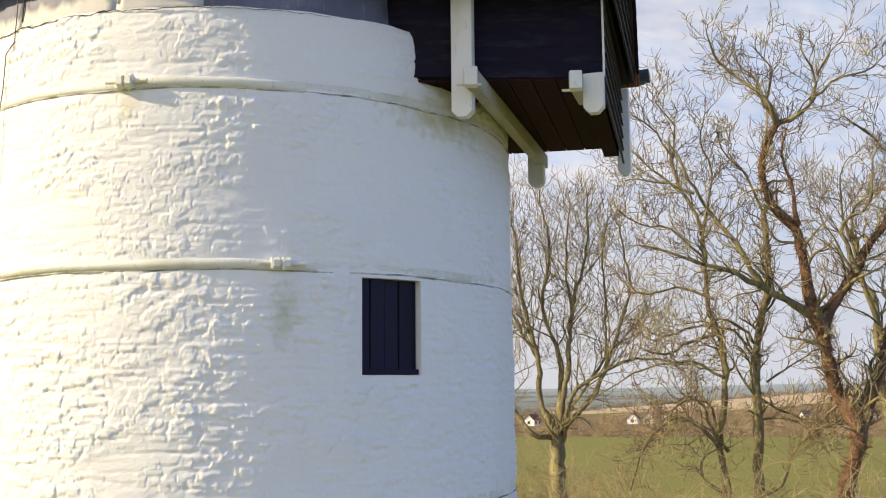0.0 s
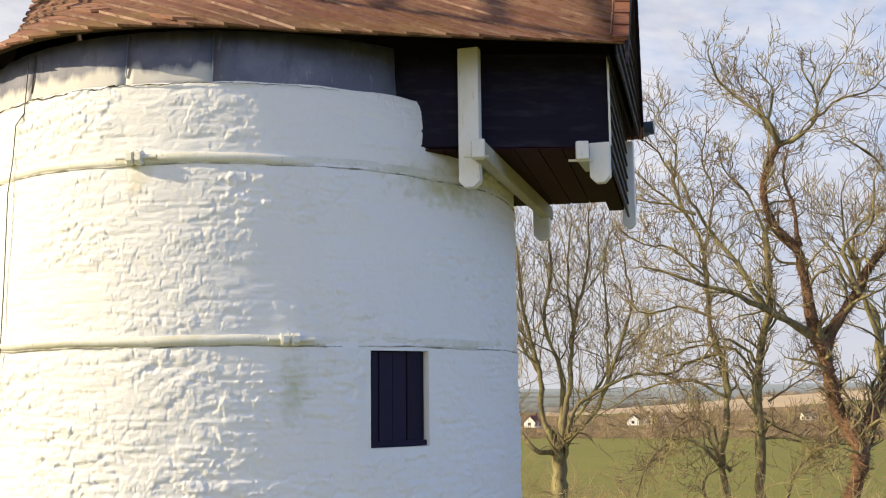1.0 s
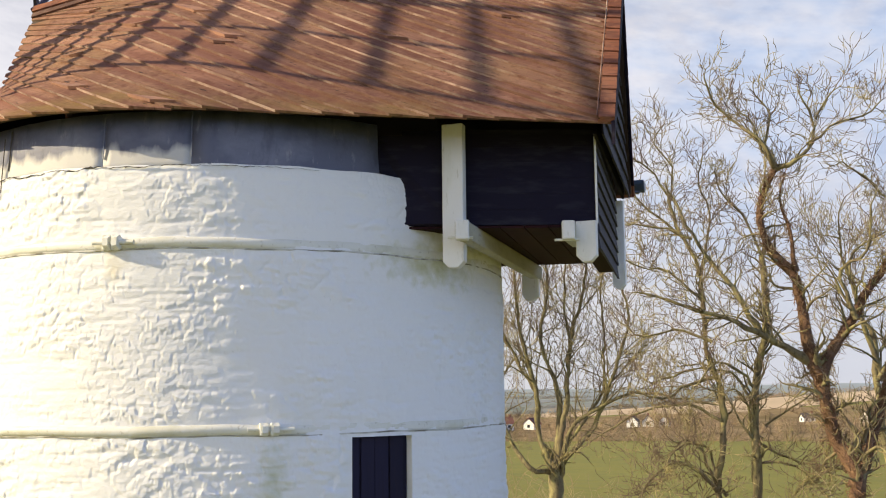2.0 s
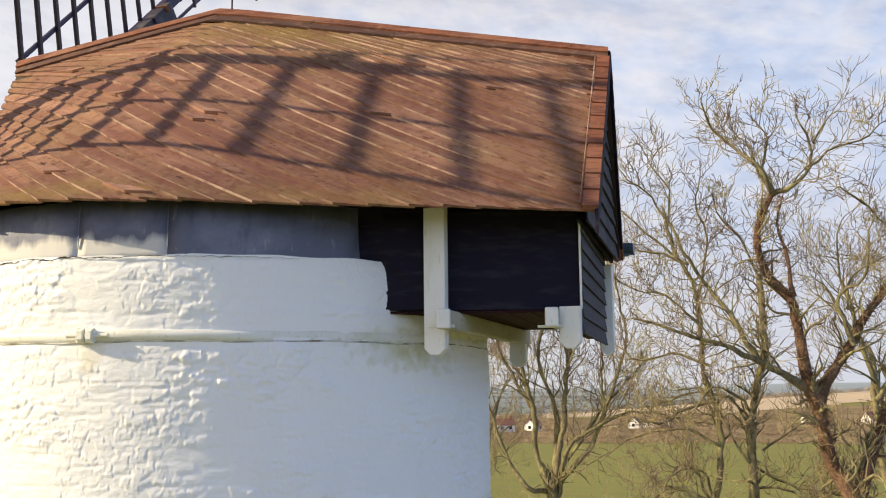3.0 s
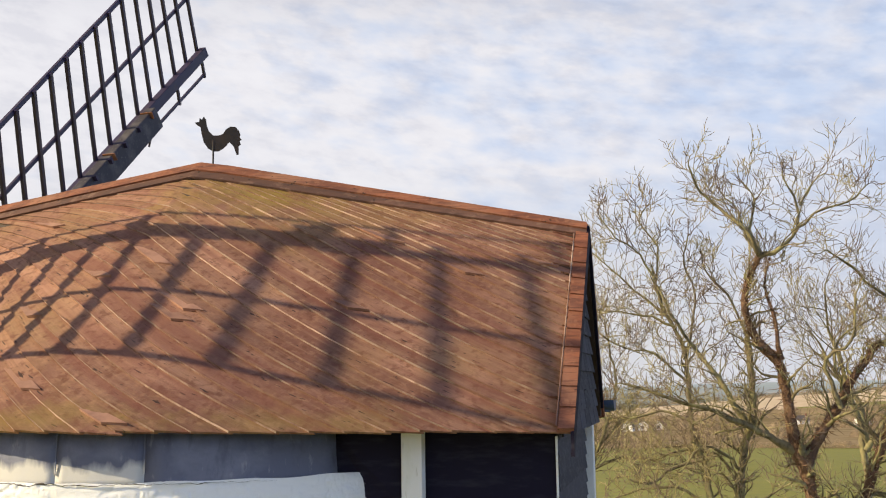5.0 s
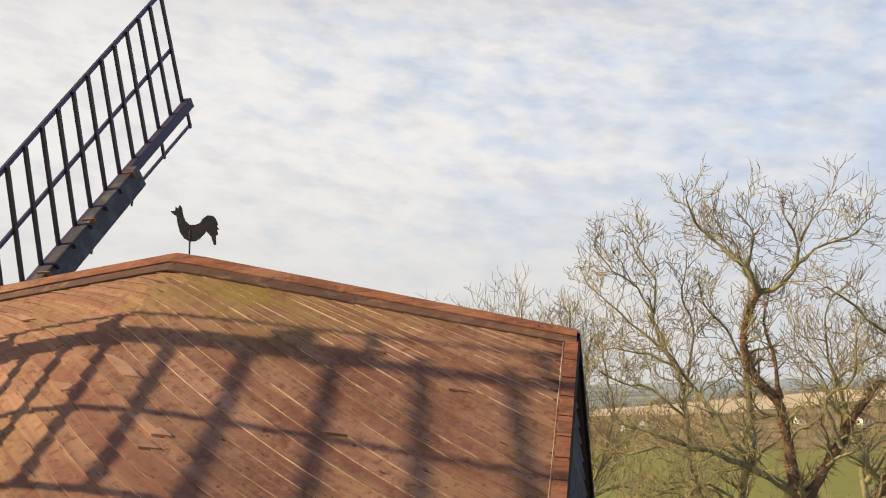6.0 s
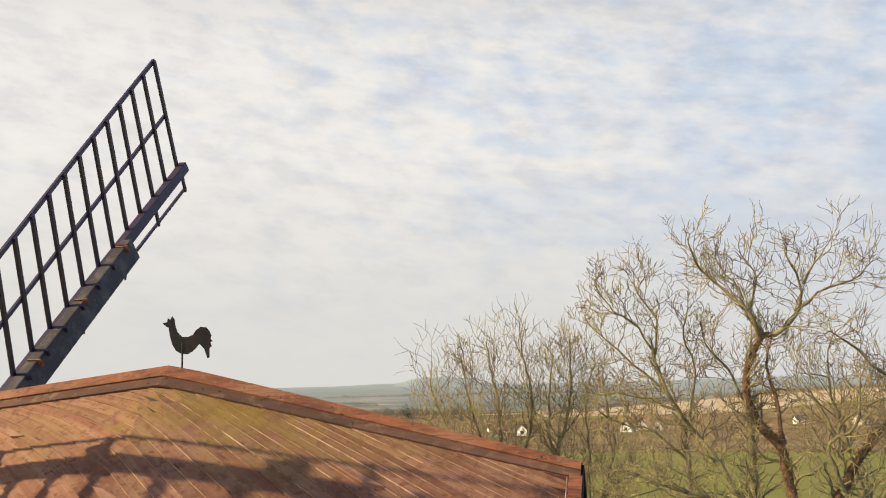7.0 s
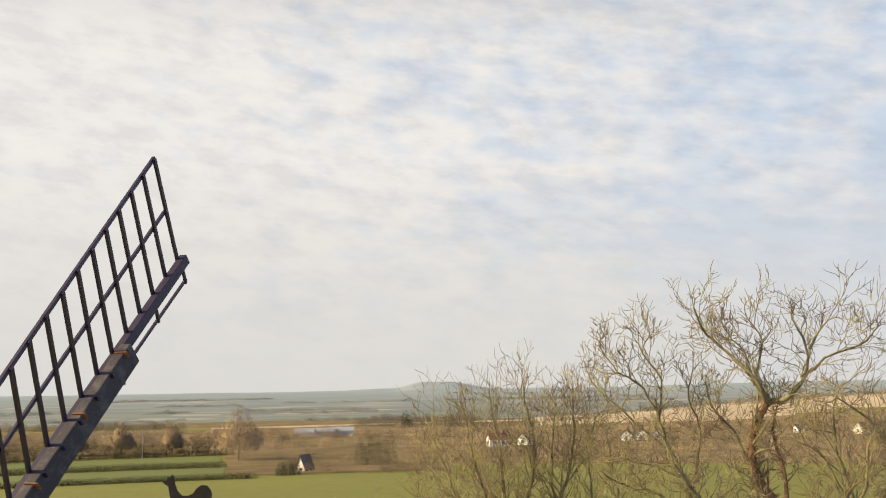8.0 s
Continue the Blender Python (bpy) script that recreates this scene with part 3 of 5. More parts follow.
def roof_board(side, a, width, lift, seed, parent):
    """One long diagonal board, its left edge lapped over its neighbour, its foot cut along the eave."""
    n = 22
    top, bot = [], []
    end = 1.008 + 0.006 * hash01(seed, 3)
    qs = [0.015 + (end - 0.015) * j / n for j in range(n + 1)]
    qs += [k for k in (unslant(a, a), unslant(a + width, a + width), unslant(a - 1, a), unslant(a + width - 1, a + width)) if 0.016 < k < end - 0.001]
    for q in sorted(qs):
        ra, rb = a - slant(q, a), a + width - slant(q, a + width)
        ra, rb = min(max(ra, 0.0), 1.0), min(max(rb, 0.0), 1.0)
        if rb - ra < 1e-4:
            continue
        hi, lo = (0.026 + 0.010 * hash01(seed, 9)) * (0.5 + 0.5 * min(1.0, q / 0.3)) + lift, 0.004 + lift
        top.append((roof_pt(side, ra, q, lo), roof_pt(side, rb, q, hi)))
        bot.append((roof_pt(side, ra, q, lo - 0.016), roof_pt(side, rb, q, hi - 0.026)))
    if len(top) < 2:
        return
    vs, fs = [], []
    for t, b in zip(top, bot):
        vs += [t[0], t[1], b[1], b[0]]
    for i in range(len(top) - 1):
        k = i * 4
        for c in range(4):
            e = (c + 1) % 4
            fs.append((k + c, k + e, k + 4 + e, k + 4 + c))
    e = len(vs) - 4
    fs += [(0, 3, 2, 1), (e, e + 1, e + 2, e + 3)]
    ob = raw("roof_board", vs, fs, M_ROOF, parent)
    uv = ob.data.uv_layers.new(name="grain")
    for lp, slot in zip(ob.data.loops, uv.data):
        k = lp.vertex_index
        slot.uv = (k // 4 * 0.2 + 37.0 * hash01(seed, 4), (0.3 if k % 4 in (1, 2) else 0.0) + 11.0 * hash01(seed, 6))
    bm = bmesh.new()
    bm.from_mesh(ob.data)
    bmesh.ops.recalc_face_normals(bm, faces=bm.faces)
    bm.faces.ensure_lookup_table()
    # left edges, turned to the sun, take the sunlit pale colour
    for i in range(len(top) - 1):
        bm.faces[i * 4 + 1].material_index = 1
    bm.to_mesh(ob.data)
    bm.free()
    ob.data.materials.append(M_EDGE)


for side, deck in ((1, roof_near), (-1, roof_far)):
    step = BOARD if side > 0 else 0.08
    a, i = -0.02, 0
    while a < 1 + SHIFT:
        w = step * (0.85 + 0.3 * hash01(i, 7))
        roof_board(side, a, w * 1.12, 0.004 * hash01(i, 1), i, deck)
        a += w
        i += 1

# short repair boards let in over the worn ones, their feet standing up
for k, (r, q, big) in enumerate(((0.164, 0.327, 1.0), (0.066, 0.241, 0.7), (0.285, 0.216, 0.9), (0.486, 0.587, 1.0), (0.489, 0.629, 0.9), (0.574, 0.416, 1.1),
                                 (0.641, 0.483, 0.8), (0.707, 0.616, 0.9), (0.609, 0.864, 1.1), (0.281, 0.550, 0.6), (0.476, 0.970, 0.7), (0.857, 0.160, 1.0))):
    w, l = 0.026, 0.060 * big
    start = r + slant(q, r + 0.6)
    vs = []
    for thick in (0.0, -0.03):
        for (dr, dq, up) in ((0, 0, 0.010), (w, 0, 0.034), (w, l, 0.052), (0, l, 0.044)):
            qq = min(q - l / 2 + dq, 1.004)
            vs.append(roof_pt(1, r - w / 2 + dr - (slant(qq, start) - slant(q, start)), qq, up + thick))
    raw("repair_board", vs, [(0, 1, 2, 3), (7, 6, 5, 4), (0, 4, 5, 1), (1, 5, 6, 2), (2, 6, 7, 3), (3, 7, 4, 0)], M_PATCH, roof_near, "short let-in repair board")


def ridge_cap():
    """Two lapped ridge boards on each side, in three lengths."""
    cuts = [0.0, 0.31, PEAK_S / RIDGE_LEN + 0.006, 0.82, 1.0]
    for side in (1, -1):
        for (q0, q1, l0, l1) in ((-0.004, 0.031, 0.072, 0.068), (0.02, 0.060, 0.046, 0.043)):
            for c0, c1 in zip(cuts, cuts[1:]):
                vs, fs = [], []
                for i in range(7):
                    r = c0 + (c1 - c0) * i / 6
                    for (q, l) in ((q0, l0), (q1, l1), (q1, l1 - 0.026), (q0, l0 - 0.026)):
                        vs.append(roof_pt(side, r, q, l))
                for i in range(6):
                    k = i * 4
                    for c in range(4):
                        e = (c + 1) % 4
                        fs.append((k + c, k + e, k + 4 + e, k + 4 + c))
                e = len(vs) - 4
                fs += [(0, 3, 2, 1), (e, e + 1, e + 2, e + 3)]
                raw("ridge_board", vs, fs, M_RIDGE if q0 < 0 else M_RIDGE_LOW, cap, "red-brown ridge board" if q0 < 0 else "dark lower ridge board with shading in its colour")


ridge_cap()

# verge: short trim boards lapped down the tail edge, with a dark barge board below
for side in (1, -1):
    n = 11
    for i in range(n):
        q0, q1 = 0.05 + 0.952 * i / n, 0.05 + 0.952 * (i + 1) / n + 0.012
        vs = []
        for dz in (0.0, -0.05):
            for (r, q, l) in ((-0.0, q0, 0.046), (0.0145, q0, 0.046), (0.0145, q1, 0.064), (-0.0, q1, 0.064)):
                p = roof_pt(side, max(r, 0), q, l + dz)
                if r <= 0:
                    p -= RU * 0.02
                vs.append(p)
        raw("verge_board", vs, [(0, 1, 2, 3), (7, 6, 5, 4), (0, 4, 5, 1), (1, 5, 6, 2), (2, 6, 7, 3), (3, 7, 4, 0)], M_RIDGE, cap, "red-brown verge board")
    a, b = roof_pt(side, 0, 0.0, 0.03) - RU * 0.024, roof_pt(side, 0, 1.02 if side > 0 else 0.90, 0.03) - RU * 0.024
    dn = Vector((0, 0, -0.20 if side > 0 else -0.13))
    part("barge_board", prism_bm([a, b, b + dn, a + dn], RU * 0.03), M_BLACK, cap, "black barge board")

part("cover_strip", rod_bm(roof_pt(1, 0.0165, 0.07, 0.05), roof_pt(1, 0.0165, 1.0, 0.05), 0.008, 6), M_EDGE, cap, "thin pale strip beside the verge")

# gable over the tail box, its plane square to the tail
GN, GF = Vector((0.975, 9.22, 0)), Vector((1.575, 12.42, 0))
GA = 0.613
apex_z, foot_z = 9.97, 8.04


def gable_at(f, z, out=0.0):
    """f from 0 at the near eave to 1 at the far one."""
    p = GN.lerp(GF, f) - RU * out
    return Vector((p.x, p.y, z))


n, cells = 10, 7
for i in range(n):
    z0 = foot_z + (apex_z - foot_z) * i / n
    z1 = z0 + (apex_z - foot_z) / n + 0.03
    k0, k1 = (z0 - foot_z) / (apex_z - foot_z), min((z1 - foot_z) / (apex_z - foot_z), 0.99)
    for c in range(cells):
        f0, f1 = c / cells, (c + 1) / cells - 0.006
        j = 0.012 * (hash01(i, c) - 0.5)
        spot = lambda f, k: GA * k + f * (1 - k)
        poly = [gable_at(spot(f0, k0), z0 + j, 0.03), gable_at(spot(f1, k0), z0 + j, 0.03), gable_at(spot(f1, k1), z1), gable_at(spot(f0, k1), z1)]
        part("gable_board", prism_bm(poly, RU * 0.02), M_SLATE, cap)
part("gable", prism_bm([gable_at(0, foot_z, -0.04), gable_at(1, foot_z, -0.04), gable_at(GA, apex_z + 0.03, -0.04)], RU * 0.03), M_BLACK, cap)

# tail box: tapering walls under the cap
BOX_LO, BOX_HI = 7.30, 8.16
near0, near1 = (0.95, 9.60), (-0.80, 9.50)
p0, p1 = Vector((near0[0], near0[1], 0)), Vector((near1[0], near1[1], 0))
f0, f1 = Vector((1.40, 12.30, 0)), Vector((-0.30, 12.55, 0))
UP = Vector((0, 0, 1))
hb = BOX_HI - BOX_LO
tail = part("tail_box", prism_bm([p0 + UP * BOX_LO + RU * 0.02 + Vector((0, .02, 0)), p1 + UP * BOX_LO + Vector((0, .02, 0)), f1 + UP * BOX_LO, f0 + UP * BOX_LO + RU * 0.02], UP * hb), M_BLACK, cap, "black boarded tail box with white corner strip")
nb = 6
for i in range(nb):
    z0, z1 = BOX_LO + hb * i / nb, BOX_LO + hb * (i + 1) / nb + 0.02
    back = Vector((0, 0.02, 0))
    part("weatherboard", prism_bm([p0 + UP * z0 - back * 0.2, p1 + UP * z0 - back * 0.2, p1 + UP * z1, p0 + UP * z1], back), M_BLACK, tail)
    part("weatherboard", prism_bm([f0 + UP * z0, f1 + UP * z0, f1 + UP * z1, f0 + UP * z1], -back), M_BLACK, tail)
nb = 7
END_LO = 7.10
he = BOX_HI - END_LO
for i in range(nb):
    z0, z1 = END_LO - 0.02 + he * i / nb, END_LO + he * (i + 1) / nb + 0.012
    j = 0.008 * (hash01(i, 5) - 0.5)
    part("weatherboard", prism_bm([p0 + UP * (z0 + j) - RU * 0.034, f0 + UP * (z0 - j) - RU * 0.034, f0 + UP * z1 - RU * 0.006, p0 + UP * z1 - RU * 0.006], RU * 0.022), M_SLATE, tail, "weathered grey-black weatherboard")
for i in range(8):
    a, b = p0.lerp(p1, i / 8), p0.lerp(p1, (i + 1) / 8 - 0.006)
    c, d = f0.lerp(f1, (i + 1) / 8 - 0.006), f0.lerp(f1, i / 8)
    off = UP * (BOX_LO - 0.004 - 0.004 * hash01(i, 2))
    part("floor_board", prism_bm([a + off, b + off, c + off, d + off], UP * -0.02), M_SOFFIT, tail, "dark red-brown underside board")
part("corner_strip", box_bm(Matrix.Translation(p0 + UP * ((BOX_LO + BOX_HI) / 2) + Vector((0.004, -0.02, 0))), (0.02, 0.035, hb), 0.003), M_WHITE_WOOD, tail, "white corner strip")
sill_dir = (f0 - p0).normalized()
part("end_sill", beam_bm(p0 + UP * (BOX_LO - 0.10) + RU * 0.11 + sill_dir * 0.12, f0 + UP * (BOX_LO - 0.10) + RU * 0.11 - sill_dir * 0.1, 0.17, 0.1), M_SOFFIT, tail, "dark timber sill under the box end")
# the black panel beside the wall's notch
part("side_panel", prism_bm([Vector((-0.80, 9.475, 7.31)), Vector((-0.30, 9.49, 7.31)), Vector((-0.30, 9.49, 8.12)), Vector((-1.06, 9.40, 8.12)), Vector((-1.06, 9.40, 7.69)), Vector((-0.80, 9.475, 7.69))], Vector((0, 0.025, 0))), M_BLACK, tail)


def post(x, y, w, d, z0, z1, name="post"):
    """A white post with a chamfered foot."""
    c = 0.055
    rx = RU * -1
    ry = RN
    b = Vector((x, y, 0))
    poly = [b - rx * w / 2 + UP * z1, b + rx * w / 2 + UP * z1, b + rx * w / 2 + UP * (z0 + c), b + rx * (w / 2 - c) + UP * z0, b - rx * (w / 2 - c) + UP * z0, b - rx * w / 2 + UP * (z0 + c)]
    bm = prism_bm(poly, -ry * d)
    bmesh.ops.bevel(bm, geom=list(bm.edges), offset=0.006, segments=1, affect="EDGES")
    return part(name, bm, M_WHITE_WOOD, tail, "white-painted timber post with a chamfered foot")


post(-0.335, 9.36, 0.195, 0.10, 6.90, 8.20)
post(0.845, 9.52, 0.185, 0.10, 6.95, 7.32)
post(0.40, 12.42, 0.19, 0.10, 6.85, 7.32)
post(1.44, 12.42, 0.15, 0.10, 6.97, 8.02)


def cross_beam(a, b, w, h):
    bm = beam_bm(a, b, w, h, bevel=0.012)
    return part("cross_beam", bm, M_BEAM, tail, "weathered white cross beam, shade under the box in its colour")


cross_beam((-0.255, 9.12, 7.20), (0.50, 12.62, 7.19), 0.11, 0.16)
cross_beam((0.672, 9.38, 7.22), (0.80, 9.95, 7.22), 0.105, 0.16)
for (x, y, w) in ((-0.255, 9.118, 0.118), (0.672, 9.378, 0.113)):
    part("beam_end", box_bm(Matrix.Translation((x + 0.012, y + 0.05, 7.20 if x < 0 else 7.22)), (w, 0.12, 0.168), 0.012), M_WHITE_WOOD, tail, "white-painted beam end")
for (x, y) in ((-0.262, 9.14), (0.672, 9.40)):
    part("peg", rod_bm((x - 0.11, y + 0.05, 7.14), (x + 0.11, y + 0.05, 7.14), 0.012, 8), M_BAND, tail)

# gutter on the far eave
g0, g1 = Vector((1.81, 12.66, 8.29)), Vector((-0.6, 13.22, 8.29))
gut = bmesh.new()
gx = (g1 - g0).normalized()
gy = UP.cross(gx).normalized()
rings = []
for p in (g0, g1):
    rings.append([[gut.verts.new(p + gy * math.cos(radians(t)) * r + UP * math.sin(radians(t)) * r) for t in range(-180, 1, 20)] for r in (0.13, 0.118)])
for k in range(2):
    for i in range(9):
        gut.faces.new((rings[0][k][i], rings[0][k][i + 1], rings[1][k][i + 1], rings[1][k][i]))
gut.faces.new(rings[0][0])
gutter = tagged(part("gutter", gut, M_GUTTER, None), "blue-grey half-round gutter under the far eave of the cap", "gutter")
gutter_top = part("outlet", box_bm(Matrix.Translation(g0 + gx * 0.12 + UP * -0.10), (0.12, 0.12, 0.08), 0.01), M_GUTTER, gutter)

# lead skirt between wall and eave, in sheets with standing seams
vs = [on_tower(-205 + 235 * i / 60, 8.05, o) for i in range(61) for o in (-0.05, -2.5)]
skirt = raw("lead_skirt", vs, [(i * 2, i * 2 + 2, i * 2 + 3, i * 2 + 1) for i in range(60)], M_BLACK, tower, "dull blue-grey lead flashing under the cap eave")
joints = [-172, -146, -121.5, -99.5, -84.0, -50.5]
for a0, a1 in zip(joints, joints[1:]):
    vs, fs = [], []
    n = 10
    for i in range(n + 1):
        a = a0 + (a1 - a0) * i / n
        for z, o in ((7.69, -0.016), (7.76, -0.018), (7.92, -0.032), (8.20, -0.04)):
            vs.append(on_tower(a, z, o + 0.006 * math.sin(a * 0.9 + z * 7)))
    for i in range(n):
        for j in range(3):
            b = i * 4 + j
            fs.append((b, b + 4, b + 5, b + 1))
    # sheets from the -84 joint on take the shade-coloured copy
    sheet = raw("lead_sheet", vs, fs, M_LEAD_SHADED if a0 > -90 else M_LEAD, skirt, smooth=True)
    sol = sheet.modifiers.new("thick", "SOLIDIFY")
    sol.thickness, sol.offset = 0.006, -1
    q0, q1 = on_tower(a0, 7.80, -0.012), on_tower(a0, 8.16, -0.03)
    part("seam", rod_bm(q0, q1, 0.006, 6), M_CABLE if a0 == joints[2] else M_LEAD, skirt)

# the dark uneven crack where the limewash has parted from the lead
vs, fs, mid = [], [], 0.0
for i in range(161):
    a = -150 + 88 * i / 160
    mid = 0.86 * mid + 0.016 * (hash01(i, 8) - 0.5)
    wide = (0.0015 + 0.009 * hash01(i // 5, 4) * hash01(i, 2)) * min(1.0, (160 - i) / 40)
    z = WALL_TOP - 0.012 + mid
    vs += [on_tower(a, z - wide, 0.004), on_tower(a, z, 0.013), on_tower(a, z + wide, 0.004)]
for i in range(160):
    fs += [(i * 3, i * 3 + 3, i * 3 + 4, i * 3 + 1), (i * 3 + 1, i * 3 + 4, i * 3 + 5, i * 3 + 2)]
raw("crack", vs, fs, M_CABLE, skirt, "dark crack along the top of the limewash")

# cable down the wall
cv = bpy.data.curves.new("cable", "CURVE")
cv.dimensions, cv.bevel_depth, cv.bevel_resolution = "3D", 0.005, 2
sp = cv.splines.new("POLY")
pts = [on_tower(a, z, o) for a, z, o in ((-122.6, 8.1, 0.0), (-122.7, 7.62, 0.015), (-123.4, 7.57, 0.03), (-124.8, 7.52, 0.03), (-125.2, 7.2, 0.03), (-125.6, 6.9, 0.05), (-126.0, 6.0, 0.03), (-126.4, 4.0, 0.03), (-126.4, -0.4, 0.03))]
sp.points.add(len(pts) - 1)
for p, c in zip(sp.points, pts):
    p.co = (*c, 1)
cv.materials.append(M_CABLE)
tagged(new("cable", cv), "thin dark cable fixed down the white wall", "cable")

# ---- the sails ----
HUB_Z, SAIL_S, SAIL_DEG, TIP = 9.0, 8.68, 42.9, 8.95
BAR = 0.53
hub_at = cap_at(SAIL_S, 0, HUB_Z)
sails = tagged(empty("windmill_sails", hub_at), "four black lattice windmill sails on grey timber stocks", "windmill sails")
RM = -RN  # in the sails' plane, away from the near side


def sail_frame(deg):
    c, s = math.cos(radians(deg)), math.sin(radians(deg))
    rad = RM * c + UP * s
    lat = RM * -s + UP * c
    return rad, lat


def sail(deg, slip=0.0, stock_w=0.40, whip_w=0.19, rail_from=6.6, weather=(11.3, 1.85), lean=0.0, bar=0.066):
    rad, lat = sail_frame(deg)

    def at(r, c, f=0.0):
        """r out from the hub, c across (trailing side plus), f forward; the lattice twists towards the hub."""
        w = radians(weather[0] + max(0.0, TIP - r) * weather[1])
        return hub_at + rad * r + lat * (c * math.cos(w)) - RU * (c * math.sin(w)) + RU * f
    one = part("sail", beam_bm(at(0.3, 0.10, 0.05), at(TIP + 0.06, 0.10, 0.0), whip_w, 0.15, up=RU), M_SAIL, sails, "black lattice sail frame")
    st = part("stock", beam_bm(at(-0.3, -0.02, -0.13), at(6.45, 0.0, -0.13), stock_w, 0.20, up=RU, bevel=0.02), M_STOCK, sails, "weathered grey-black sail stock")
    n = 14
    for i in range(n):
        r = TIP - 0.06 - i * BAR + (slip if i else 0.0)
        part("sail_bar", beam_bm(at(r + lean, -0.10, 0.09), at(r, 2.39, 0.09), bar, 0.05, up=RU, bevel=0.0), M_SAIL, one)
        if r < 6.4:
            part("bar_wedge", beam_bm(at(r, 0.16, 0.09), at(r, 0.16, -0.24), 0.09, 0.05, up=rad, bevel=0.0), M_SAIL, one)
    r_in = TIP - 0.06 - (n - 1) * BAR
    seg = 5
    for c, w, h in ((2.37, bar, 0.05), (1.27, bar * 0.9, 0.045)):
        bm = bmesh.new()
        for i in range(seg):
            ra, rb = r_in - 0.05 + (TIP + 0.06 - r_in) * i / seg, r_in - 0.05 + (TIP + 0.06 - r_in) * (i + 1) / seg
            beam_bm(at(ra, c, 0.13), at(rb, c, 0.13), w, h, up=RU, bevel=0.0, bm=bm)
        part("hem_lath" if c > 2 else "uplong", bm, M_SAIL, one)
    part("leading_rail", beam_bm(at(rail_from, -0.36, 0.05), at(TIP + 0.03, -0.36, 0.05), 0.05, 0.04, up=RU, bevel=0), M_SAIL, one)
    for r in (6.7, 7.75, TIP - 0.03):
        part("leading_bar", beam_bm(at(r, -0.42, 0.04), at(r, 0.1, 0.04), 0.055, 0.045, up=RU, bevel=0), M_SAIL, one)
    for r in (6.15, 4.72, 3.3):
        cl = part("clamp", beam_bm(at(r, -0.30, 0.0), at(r, 0.10, 0.0), 0.05, 0.30, up=RU, bevel=0.006), M_SAIL, one)
        part("clamp_plate", beam_bm(at(r + 0.05, 0.17, -0.24), at(r + 0.05, 0.17, 0.0), 0.13, 0.02, up=rad, bevel=0), M_RUST, one, "rust-stained clamp plate")
        part("clamp_bolt", rod_bm(at(r - 0.03, -0.14, -0.2), at(r - 0.08, -0.40, -0.15), 0.02, 6), M_SAIL, one)


for k in range(4):
    if k == 1:
        sail(SAIL_DEG + 90, 0.13, 0.20, 0.15, 2.6, (15.5, 0.5), 0.14, 0.092)
    else:
        sail(SAIL_DEG + 90 * k)
part("windshaft", rod_bm(hub_at + RU * 0.25, hub_at - RU * 2.2, 0.22, 16), M_STOCK, sails)
part("canister", box_bm(Matrix.Translation(hub_at) @ Matrix.Rotation(math.atan2(RU.y, RU.x), 4, "Z"), (0.5, 0.62, 0.62), 0.03), M_STOCK, sails)

# front of the cap
fp = [ridge_pt(1.0), eave_at[1](1.0), eave_at[-1](1.0)]
part("front_boarding", prism_bm([fp[0] - RU * 0.1, fp[1] - RU * 0.1, fp[1] - RU * 0.1 - UP * 0.3, fp[2] - RU * 0.1 - UP * 0.3, fp[2] - RU * 0.1], -RU * 0.04), M_BLACK, cap, "black boarded front of the cap")

# ---- weathervane ----
vb = cap_at(4.46, 0.0, ridge_pt(4.58 / 7.79).z + 0.06)
vane = tagged(empty("weathervane", vb), "dark metal cockerel weathervane standing on the cap ridge", "weathervane")
vx = Vector((0.97, 0.12, 0)).normalized()
vy = Vector((-vx.y, vx.x, 0))
part("rod", rod_bm(vb - UP * 0.1 - vx * 0.075, vb + UP * 0.30 - vx * 0.075, 0.011, 8), M_VANE, vane, "pale thin rod")
cock = [(-0.27, 0.50), (-0.22, 0.51), (-0.215, 0.555), (-0.19, 0.535), (-0.17, 0.575), (-0.145, 0.54), (-0.135, 0.47), (-0.11, 0.40), (-0.06, 0.35), (0.0, 0.35), (0.05, 0.37),
        (0.08, 0.42), (0.13, 0.455), (0.19, 0.45), (0.225, 0.41), (0.245, 0.36), (0.235, 0.33), (0.26, 0.30), (0.235, 0.29), (0.25, 0.245), (0.225, 0.225), (0.228, 0.13), (0.205, 0.12), (0.17, 0.22), (0.12, 0.275),
        (0.09, 0.235), (0.05, 0.195), (0.0, 0.165), (-0.06, 0.165), (-0.12, 0.20), (-0.165, 0.27), (-0.19, 0.36), (-0.205, 0.45), (-0.235, 0.465)]
poly = [vb + vx * (x * 1.08 - 0.012) + UP * (z * 1.07 - 0.015) - vy * 0.007 for x, z in cock]
bm = prism_bm(poly, vy * 0.014)
bmesh.ops.triangulate(bm, faces=[f for f in bm.faces if len(f.verts) > 4])
part("cockerel", bm, M_VANE, vane)

# ---- the land ----
M_GRASS = material("winter_grass", (0.187, 0.187, 0.023), 0.9,
                   grains=[((0.012, 0.012, 0.012), 4, 0.42, 0.62, (0.215, 0.212, 0.032), 0.7), ((0.35, 0.35, 0.35), 5, 0.45, 0.7, (0.13, 0.15, 0.028), 0.6), ((0.02, 0.5, 0.5), 3, 0.55, 0.7, (0.165, 0.165, 0.06), 0.35)],
                   bump=[(s3(6), 0.5, 0.05)])
